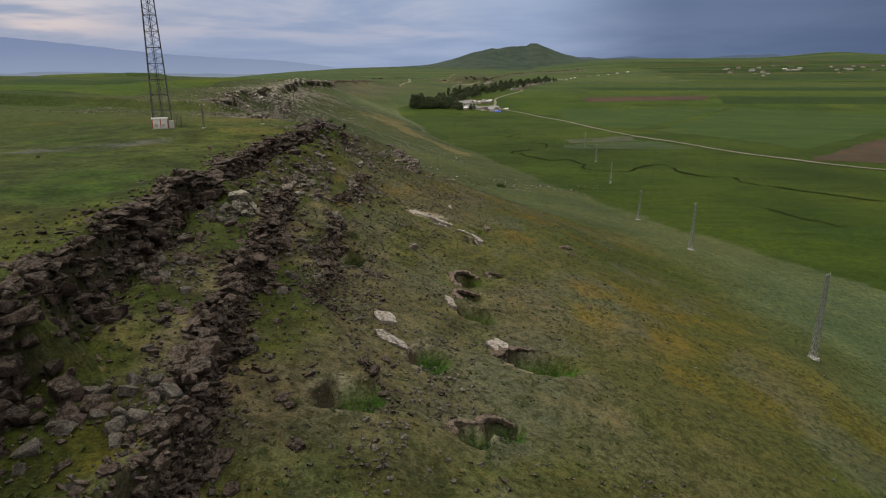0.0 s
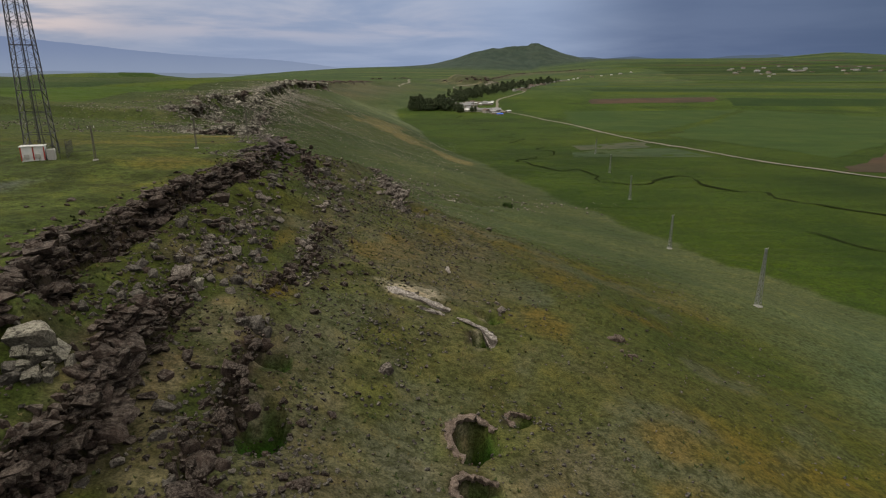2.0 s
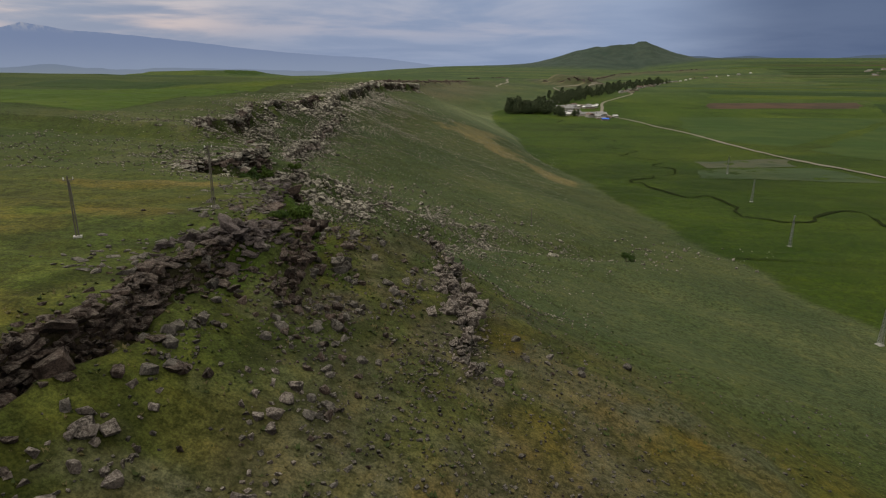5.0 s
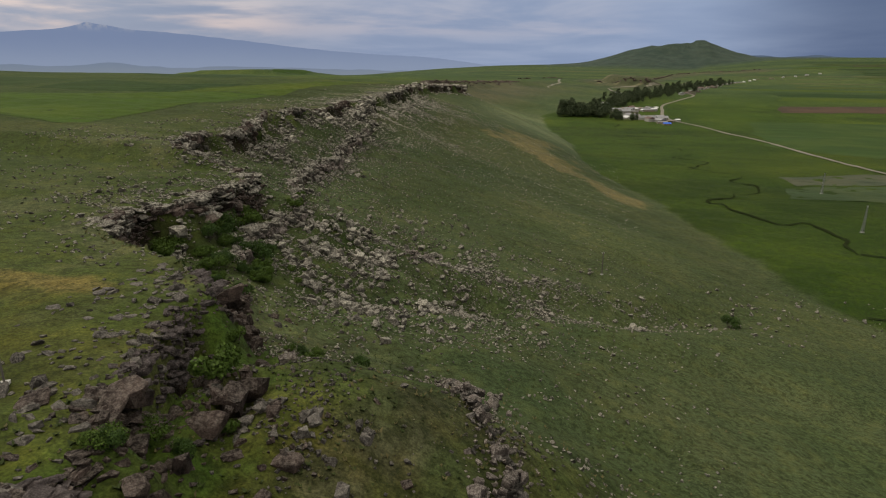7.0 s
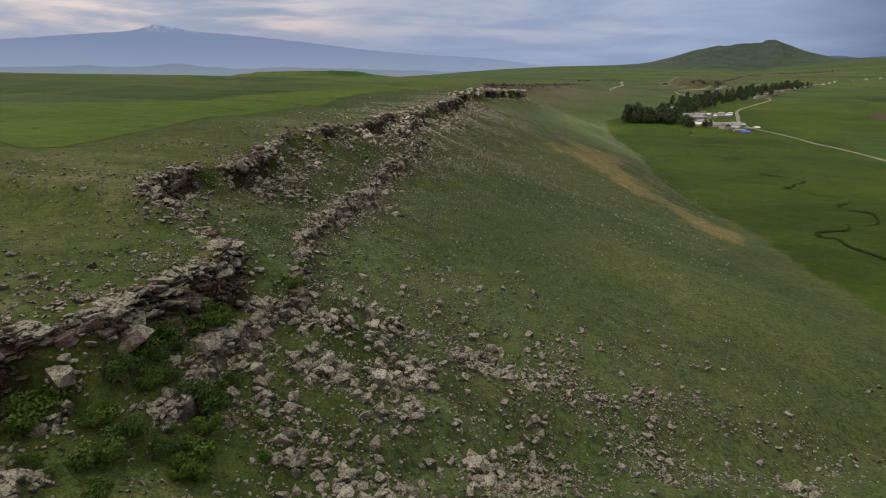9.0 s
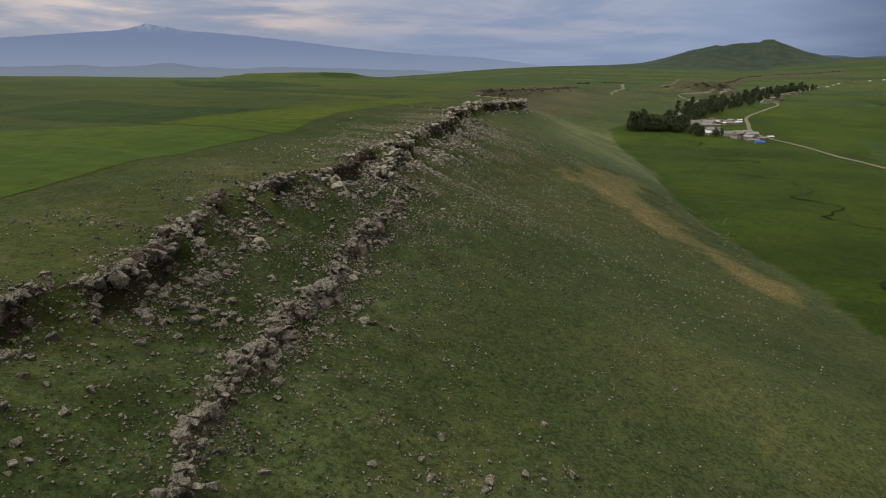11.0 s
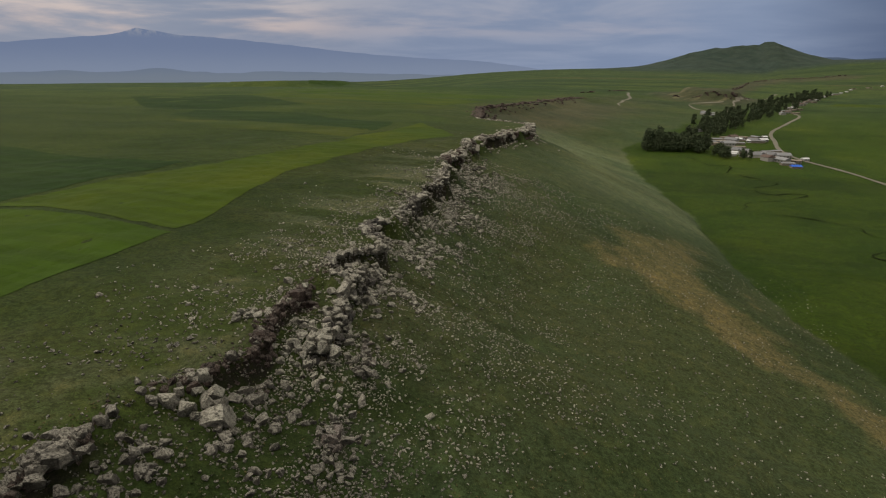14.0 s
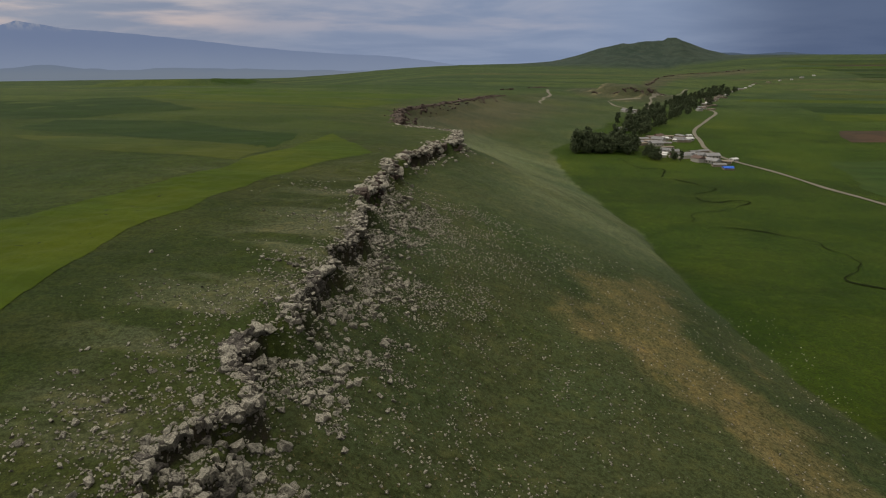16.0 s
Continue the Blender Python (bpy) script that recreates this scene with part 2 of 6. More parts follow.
def ground_z(x, y):
    x, y = np.broadcast_arrays(np.asarray(x, float), np.asarray(y, float))
    rim, drop = rim_x(y), lerp(y, RIM, 3)
    top = plateau_z(x, y)
    xb, zr = foot_x(y), lerp(y, RIM, 2)
    toe, zt = lerp(y, TOE, 1), valley_z(x, y)
    s = (x - xb) / (toe - xb)
    zb = zr - drop
    frac = np.clip(1 - s, 0, 1.25)
    slope = zt + (zb - zt) * frac ** lerp(y, TOE, 3)
    slope = slope + (0.55 * fbm(x, y, 22, 4, 13) + 0.9 * fbm(x, y, 55, 2, 31)) * step(s, 0.0, 0.12) * step(s, 1.02, 0.8)
    slope = np.minimum(slope, top - drop + 300 * step(s, 0.5, 3.0))
    wide = 0.8 + 0.5 * np.abs(vnoise(y / 5, x * 0, 8)) + 5.5 * (1 - rim_bare(y)) + step(y, 600, 1100) * 30
    z = top + (slope - top) * step(x - rim, -0.15 * wide, wide)
    # the bare face is ragged
    face = step(x - rim, -0.8, 0.1) * step(x - rim, wide + 1.2, wide * 0.6) * step(wide, 4.0, 1.5)
    z = z + face * (0.55 * vnoise(x / 0.9, y / 1.3, 35) + 0.3 * vnoise(x / 0.45, y / 0.6, 36))
    for i, led in enumerate(LEDGES):
        d = lerp(y, led, 2)
        u = x - ledge_x(i, y)
        z = z + d * 0.5 * np.exp(-np.abs(u) / 4.5) * (1 - 2 * step(u, -0.4 - 1.8 * (1 - bare(y, LEDGE_GAPS[i], i + 1)), 0.7 + 2.2 * (1 - bare(y, LEDGE_GAPS[i], i + 1)))) * step(x - rim, 0.5, 3)
    # the spur in front of the stony gully, and the brown knoll by the village
    z = z + 4.2 * np.exp(-((y - 146 - 0.3 * (x + 18)) / 10.0) ** 2 - ((x + 17) / 12.0) ** 2) * step(x - rim, 1.5, 7)
    for sx, sy, sa, sb, sh in SWELLS:
        z = z + sh * np.exp(-((x - sx) / sa) ** 2 - ((y - sy) / sb) ** 2) * step(x - rim, 0.5, 6)
    # the bench under the near rim stands high, the stony gully is cut in
    z = z + 1.2 * np.exp(-((x - rim - 2.5) / 3.5) ** 2) * step(x - rim, 0.6, 2.0) * step(y, 20, 50) * step(y, 125, 105)
    bed = np.interp(x, (-37, -27, -20, 0, 26), (181, 191, 200, 212, 238))
    z = z - 2.8 * np.exp(-((y - bed) / 8.0) ** 2) * step(x, -42, -32) * step(x, 34, 10)
    k = np.hypot((x - 58) / 80.0, (y - 1345) / 95.0)
    z = z + (7 * step(k, 1.3, 0.3) + 7 * step(k, 0.64, 0.52)) * (1 + 0.25 * fbm(x, y, 40, 3, 33))
    near = step(y, 700, 350) * step(np.abs(x + 20), 260, 140)
    z = z + near * (0.16 * fbm(x, y, 3.1, 3, 17) + 0.25 * fbm(x, y, 9, 2, 19))
    for px, py, a, b, dp in PITS:
        q = np.hypot((x - px) / a, (y - py) / b) + 0.16 * vnoise(x / 1.3, y / 1.3, 23)
        z = z - 1.8 * dp * step(q, 1.02, 0.82) * step(x - px, 1.3 * a, 0.1 * a)
    # the isolated hill on the skyline, with its notched summit
    crest = np.interp(x, (-900, -260, -60, 60, 300, 420, 515, 540, 580, 610, 680, 755, 860, 1000), (0, 16, 30, 60, 131, 137, 143, 154, 143, 117, 84, 47, 8, 0))
    hill = crest * np.clip(1.04 - np.abs(y - 3950) / 470, 0, 1) ** 1.2
    z = z + hill + 0.07 * hill * fbm(x, y, 150, 4, 27)
    return z


# ---- materials ----
class Nodes:
    """A small helper round one material's node tree."""

    def __init__(self, name):
        self.mat = bpy.data.materials.new(name)
        self.mat.use_nodes = True
        self.n, self.l = self.mat.node_tree.nodes, self.mat.node_tree.links
        self.bsdf = self.n["Principled BSDF"]
        self.pos = self.n.new("ShaderNodeTexCoord").outputs["Object"]

    def put(self, value, socket):
        if isinstance(value, (int, float)):
            socket.default_value = value
        elif isinstance(value, tuple):
            socket.default_value = (*value, 1) if len(value) == 3 and socket.type == "RGBA" else value
        else:
            self.l.new(value, socket)

    def noise(self, scale, detail=4.0, rough=0.55, stretch=None, distort=0.0):
        t = self.n.new("ShaderNodeTexNoise")
        t.inputs["Scale"].default_value, t.inputs["Detail"].default_value = scale, detail
        t.inputs["Roughness"].default_value, t.inputs["Distortion"].default_value = rough, distort
        src = self.pos
        if stretch:
            m = self.n.new("ShaderNodeMapping")
            m.inputs["Scale"].default_value = stretch[:3]
            m.inputs["Rotation"].default_value = (0, 0, radians(stretch[3]) if len(stretch) > 3 else 0)
            self.l.new(src, m.inputs[0])
            src = m.outputs[0]
        self.l.new(src, t.inputs["Vector"])
        return t.outputs[0]

    def cells(self, scale, out="Distance"):
        t = self.n.new("ShaderNodeTexVoronoi")
        t.inputs["Scale"].default_value = scale
        self.l.new(self.pos, t.inputs["Vector"])
        return t.outputs[out]

    def ramp(self, fac, lo, hi, a=0.0, b=1.0):
        t = self.n.new("ShaderNodeMapRange")
        t.interpolation_type = "SMOOTHSTEP"
        for i, v in enumerate((fac, lo, hi, a, b)):
            self.put(v, t.inputs[i])
        return t.outputs[0]

    def math(self, op, a, b=0.0):
        t = self.n.new("ShaderNodeMath")
        t.operation = op
        self.put(a, t.inputs[0])
        self.put(b, t.inputs[1])
        return t.outputs[0]

    def mix(self, fac, a, b, kind="MIX"):
        t = self.n.new("ShaderNodeMix")
        t.data_type, t.blend_type = "RGBA", kind
        self.put(fac, t.inputs[0])
        self.put(a, t.inputs[6])
        self.put(b, t.inputs[7])
        return t.outputs[2]

    def attr(self, name):
        t = self.n.new("ShaderNodeAttribute")
        t.attribute_name = name
        return t.outputs["Color"]

    def island(self):
        return self.n.new("ShaderNodeNewGeometry").outputs["Random Per Island"]

    def random(self):
        return self.n.new("ShaderNodeObjectInfo").outputs["Random"]

    def finish(self, color, rough=0.9, height=None, strength=0.5, distance=0.1, metal=0.0, spec=0.25):
        self.put(color, self.bsdf.inputs["Base Color"])
        self.put(rough, self.bsdf.inputs["Roughness"])
        self.bsdf.inputs["Metallic"].default_value = metal
        self.bsdf.inputs["Specular IOR Level"].default_value = spec
        if height is not None:
            b = self.n.new("ShaderNodeBump")
            b.inputs["Strength"].default_value, b.inputs["Distance"].default_value = strength, distance
            self.l.new(height, b.inputs["Height"])
            self.l.new(b.outputs[0], self.bsdf.inputs["Normal"])
        return self.mat


def ground_material():
    m = Nodes("turf_and_soil")
    cover = m.attr("cover")
    tuft, clump, drift = m.noise(1.6, 5, 0.65), m.noise(0.42, 4, 0.6), m.noise(0.06, 4)
    fine = m.noise(6.0, 3, 0.7)
    c = m.mix(m.ramp(tuft, 0.36, 0.62), m.mix(0.68, cover, (0.016, 0.021, 0.005)), cover)
    c = m.mix(m.ramp(clump, 0.45, 0.75, 0.0, 0.6), c, m.mix(1.0, cover, (1.5, 1.28, 1.05), "MULTIPLY"))
    c = m.mix(m.ramp(drift, 0.35, 0.7, 0.0, 0.35), c, m.mix(1.0, c, (0.80, 0.95, 0.75), "MULTIPLY"))
    broad, wide = m.noise(0.018, 6, 0.62), m.noise(0.006, 5, 0.6)
    c = m.mix(m.ramp(broad, 0.38, 0.62), m.mix(1.0, c, (0.78, 0.84, 0.80), "MULTIPLY"), m.mix(1.0, c, (1.16, 1.10, 1.08), "MULTIPLY"))
    c = m.mix(m.ramp(wide, 0.42, 0.6, 0.0, 0.6), c, m.mix(1.0, c, (1.14, 1.06, 1.0), "MULTIPLY"))
    c = m.mix(m.ramp(fine, 0.3, 0.72), m.mix(1.0, c, (0.56, 0.58, 0.56), "MULTIPLY"), m.mix(1.0, c, (1.36, 1.33, 1.24), "MULTIPLY"))
    h = m.math("ADD", m.math("MULTIPLY", tuft, 0.7), m.math("MULTIPLY", fine, 0.35))
    return m.finish(c, 0.95, h, 0.7, 0.35, spec=0.1)


def crop_material(name, color, row=0.25, turn=0.0):
    """Standing crop: a plain colour in sown stripes, thinner here and there."""
    m = Nodes(name)
    stripes = m.noise(row, 3, 0.6, (0.12, 1.0, 1.0, turn))
    patch, fine = m.noise(0.02, 5, 0.6), m.noise(1.5, 4, 0.7)
    c = m.mix(m.ramp(stripes, 0.35, 0.65, 0, 0.7), color, tuple(v * 0.6 for v in color))
    c = m.mix(m.ramp(patch, 0.40, 0.64, 0, 0.7), c, (color[0] * 1.45, color[1] * 1.12, color[2] * 1.1))
    c = m.mix(m.ramp(m.noise(0.045, 5, 0.65), 0.48, 0.62, 0, 0.55), c, tuple(v * 0.72 for v in color))
    c = m.mix(m.ramp(fine, 0.3, 0.7, 0, 0.3), c, tuple(v * 0.5 for v in color))
    return m.finish(c, 0.95, fine, 0.4, 0.2, spec=0.1)


def rock_material(name, dark, light, lichen, amount, spread=0.38, sides=0.06):
    """Broken basalt: mottled stone, lichen kept to upward faces so tops look lit and sides shaded, fine pits and
    cracks.
    """
    m = Nodes(name)
    big, mid, fine, pit = m.noise(0.9, 4), m.noise(3.4, 5, 0.7), m.noise(11, 5, 0.75), m.cells(7.0)
    c = m.mix(m.ramp(big, 0.34, 0.64), dark, light)
    c = m.mix(m.ramp(m.island(), 0.0, 1.0, 0.0, 0.6), c, m.mix(m.random(), dark, light))
    tone = m.math("MULTIPLY", m.ramp(m.island(), 0.0, 1.0, 0.55, 1.4), m.ramp(m.random(), 0.0, 1.0, 0.7, 1.3))
    # upward faces paler, sides darker: top light painted in along with the lichen
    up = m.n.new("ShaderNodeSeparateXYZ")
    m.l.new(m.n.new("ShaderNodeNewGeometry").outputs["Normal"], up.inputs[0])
    lichen_toplight = m.math("MULTIPLY", m.ramp(mid, spread, spread + 0.26), m.ramp(up.outputs[2], 0.1, 0.8, sides, 1.0))
    c = m.mix(m.math("MULTIPLY", lichen_toplight, amount), m.mix(tone, (0.0, 0.0, 0.0), c), lichen)
    c = m.mix(m.ramp(fine, 0.36, 0.66), m.mix(1.0, c, (0.56, 0.55, 0.54), "MULTIPLY"), m.mix(1.0, c, (1.3, 1.3, 1.28), "MULTIPLY"))
    c = m.mix(m.ramp(pit, 0.05, 0.16, 0.5, 0.0), c, tuple(v * 0.5 for v in dark))
    c = m.mix(m.ramp(m.cells(1.7), 0.02, 0.07, 0.85, 0.0), c, tuple(v * 0.35 for v in dark))
    h = m.math("ADD", mid, m.math("MULTIPLY", fine, 0.6))
    return m.finish(c, 0.92, h, 1.0, 0.25, spec=0.15)


def plain_material(name, color, rough=0.7, metal=0.0, grain=2.0, vary=0.35, by_object=0.0):
    m = Nodes(name)
    a, b = m.noise(grain, 4), m.noise(grain * 7, 3, 0.7)
    c = m.mix(m.ramp(a, 0.35, 0.7, 0, vary), color, tuple(v * 0.55 for v in color))
    c = m.mix(m.ramp(b, 0.4, 0.75, 0, vary * 0.6), c, tuple(min(1, v * 1.35) for v in color))
    if by_object:
        c = m.mix(m.ramp(m.random(), 0, 1, 0, by_object), c, tuple(v * 0.4 for v in color))
    return m.finish(c, rough, b, 0.25, 0.03, metal, 0.0 if rough >= 1 else 0.25)


def leaf_material(name, dark, light):
    m = Nodes(name)
    c = m.mix(m.island(), dark, light)
    c = m.mix(m.ramp(m.random(), 0, 1, 0, 0.35), c, dark)
    c = m.mix(m.ramp(m.noise(0.6, 3), 0.35, 0.7, 0, 0.5), c, m.mix(0.5, dark, light))
    m.bsdf.inputs["Subsurface Weight"].default_value = 0.0
    return m.finish(c, 0.8, spec=0.15)


TURF = ground_material()
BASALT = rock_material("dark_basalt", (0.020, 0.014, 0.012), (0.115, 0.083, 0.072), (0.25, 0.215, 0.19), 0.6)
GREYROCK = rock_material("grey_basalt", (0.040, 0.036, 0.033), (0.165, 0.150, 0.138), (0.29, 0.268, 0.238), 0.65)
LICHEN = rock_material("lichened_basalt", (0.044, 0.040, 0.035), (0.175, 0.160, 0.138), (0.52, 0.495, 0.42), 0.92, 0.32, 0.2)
# greyer, darker copy of LICHEN for the stretch before the far crest
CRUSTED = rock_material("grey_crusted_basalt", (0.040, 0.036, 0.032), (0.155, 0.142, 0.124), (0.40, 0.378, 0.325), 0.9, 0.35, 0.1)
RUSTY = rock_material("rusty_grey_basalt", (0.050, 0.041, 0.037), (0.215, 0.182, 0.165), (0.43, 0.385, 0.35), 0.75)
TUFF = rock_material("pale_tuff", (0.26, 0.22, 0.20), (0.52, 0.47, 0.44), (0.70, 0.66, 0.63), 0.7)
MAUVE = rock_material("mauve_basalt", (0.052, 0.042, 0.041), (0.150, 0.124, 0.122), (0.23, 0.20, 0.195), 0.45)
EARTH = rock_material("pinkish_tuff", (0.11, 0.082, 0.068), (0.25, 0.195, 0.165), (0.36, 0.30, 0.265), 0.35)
CROPS = {
    "lush": crop_material("lush_crop", (0.044, 0.084, 0.004), 0.3, 4),
    "bright": crop_material("bright_crop", (0.052, 0.086, 0.004), 0.3, -6),
    "deep": crop_material("deep_crop", (0.020, 0.047, 0.006), 0.2, 2),
    "olive": crop_material("olive_crop", (0.049, 0.075, 0.011), 0.15, 8),
    "meadow": crop_material("meadow_grass", (0.037, 0.072, 0.013), 0.1, 5),
    "grey": crop_material("grey_green_crop", (0.046, 0.074, 0.030), 0.15, 0),
    "brown": crop_material("ploughed_soil", (0.064, 0.050, 0.032), 0.3, 3),
    "tan": crop_material("fallow_soil", (0.062, 0.080, 0.048), 0.3, 3),
}
GALV = plain_material("galvanised_steel", (0.27, 0.28, 0.28), 0.5, 0.6, 1.0, 0.3)
DARK_STEEL = plain_material("weathered_mast_steel", (0.085, 0.085, 0.095), 0.6, 0.4, 1.0, 0.3)
WHITEWASH = plain_material("whitewashed_wall", (0.42, 0.40, 0.37), 0.85, 0, 0.7, 0.35, 0.35)
MUDWALL = plain_material("stone_and_mud_wall", (0.30, 0.25, 0.20), 0.9, 0, 0.7, 0.4, 0.4)
TIN = plain_material("grey_tin_roof", (0.28, 0.28, 0.29), 0.45, 0.3, 0.5, 0.3, 0.5)
TIN_RED = plain_material("rusty_red_roof", (0.15, 0.10, 0.085), 0.6, 0.1, 0.5, 0.3, 0.4)
TARP = plain_material("blue_tarpaulin", (0.02, 0.12, 0.62), 0.5, 0, 1.0, 0.2)
GLASS_DARK = plain_material("dark_window_pane", (0.03, 0.035, 0.04), 0.15, 0, 2, 0.1)
WOOD = plain_material("weathered_wood", (0.12, 0.11, 0.095), 0.8, 0, 3, 0.4)
CONCRETE = plain_material("concrete", (0.42, 0.41, 0.39), 0.85, 0, 2, 0.3)
RED_PAINT = plain_material("red_paint", (0.38, 0.05, 0.04), 0.6)
WHITE_PAINT = plain_material("white_painted_panel", (0.66, 0.66, 0.66), 0.6, 0, 2, 0.25)
GRAVEL = plain_material("dirt_road_gravel", (0.185, 0.172, 0.135), 0.95, 0, 0.3, 0.35)
# creek bed, darkened in colour for the shade of its banks
CREEKBED = plain_material("creek_mud_and_bank_shade", (0.022, 0.029, 0.012), 1.0, 0, 0.5, 0.4)
LEAF_POPLAR = leaf_material("poplar_leaves", (0.036, 0.054, 0.026), (0.120, 0.145, 0.075))
LEAF_LIGHT = leaf_material("young_shrub_leaves", (0.030, 0.055, 0.008), (0.085, 0.135, 0.022))
LEAF_BUSH = leaf_material("shrub_leaves", (0.016, 0.035, 0.008), (0.060, 0.105, 0.020))
BARK = plain_material("bark", (0.09, 0.075, 0.06), 0.9, 0, 3, 0.4)


# ---- mesh helpers ----
def part(name, bm, material, parent=None, label=""):
    me = bpy.data.meshes.new(name)
    bm.to_mesh(me)
    bm.free()
    me.materials.append(material)
    ob = new(name, me)
    if parent is not None:
        ob.parent = parent
    if label:
        ob["label"] = label
    return ob


def mesh_from(name, verts, faces, material):
    """A mesh from arrays: faces is (n, 3) or (n, 4)."""
    verts, faces = np.asarray(verts, np.float32), np.asarray(faces, np.int32)
    me = bpy.data.meshes.new(name)
    me.vertices.add(len(verts))
    me.vertices.foreach_set("co", verts.ravel())
    k = faces.shape[1]
    me.loops.add(faces.size)
    me.loops.foreach_set("vertex_index", faces.ravel())
    me.polygons.add(len(faces))
    me.polygons.foreach_set("loop_start", np.arange(0, faces.size, k, dtype=np.int32))
    me.polygons.foreach_set("use_smooth", np.zeros(len(faces), bool))
    me.update(calc_edges=True)
    me.materials.append(material)
    return me


def box(bm, x0, x1, y0, y1, z0, z1):
    v = [bm.verts.new((x, y, z)) for x in (x0, x1) for y in (y0, y1) for z in (z0, z1)]
    for f in ((0, 1, 3, 2), (4, 6, 7, 5), (0, 4, 5, 1), (2, 3, 7, 6), (0, 2, 6, 4), (1, 5, 7, 3)):
        bm.faces.new([v[i] for i in f])


def strut(bm, a, b, r, sides=4):
    """A round or square bar from a to b."""
    a, b = Vector(a), Vector(b)
    q = (b - a).to_track_quat("Z", "Y")
    rings = []
    for p in (a, b):
        rings.append([bm.verts.new(p + q @ Vector((r * math.cos(2 * math.pi * (k + 0.5) / sides), r * math.sin(2 * math.pi * (k + 0.5) / sides), 0))) for k in range(sides)])
    for k in range(sides):
        bm.faces.new((rings[0][k], rings[0][(k + 1) % sides], rings[1][(k + 1) % sides], rings[1][k]))
    bm.faces.new(rings[0][::-1])
    bm.faces.new(rings[1])


# ---- ground: one sheet from the scarp to the horizon ----
def spaced(parts):
    out = []
    for a, b, d in parts:
        n = max(1, int(round((b - a) / d)))
        out += list(a + (b - a) * np.arange(n) / n)
    return np.array(out + [parts[-1][1]])


us = np.concatenate([-np.geomspace(4700, 130, 44)[:-1], spaced([(-130, -40, 2.0), (-40, -7, 0.9), (-7, 28, 0.42), (28, 70, 0.8), (70, 150, 1.6)])[:-1], np.geomspace(150, 330, 16)[:-1], spaced([(330, 1000, 16)])[:-1], np.geomspace(1000, 4700, 30)])
ys = np.concatenate([spaced([(-300, 0, 20), (0, 210, 0.75), (210, 400, 1.0), (400, 640, 1.9), (640, 1000, 5), (1000, 1700, 14)])[:-1], np.geomspace(1700, 3600, 36)[:-1], spaced([(3600, 4300, 24), (4300, 5000, 100)])])
base_x = np.interp(ys, _ys, _soft)
# columns follow the scarp near by and run straight far off
fade = np.exp(-(np.maximum(np.abs(us) - 150, 0) / 500.0) ** 2)
GX = us[None, :] + (base_x[:, None] + 40) * fade[None, :] - 40
GY = np.repeat(ys[:, None], len(us), 1)
GZ = ground_z(GX, GY)


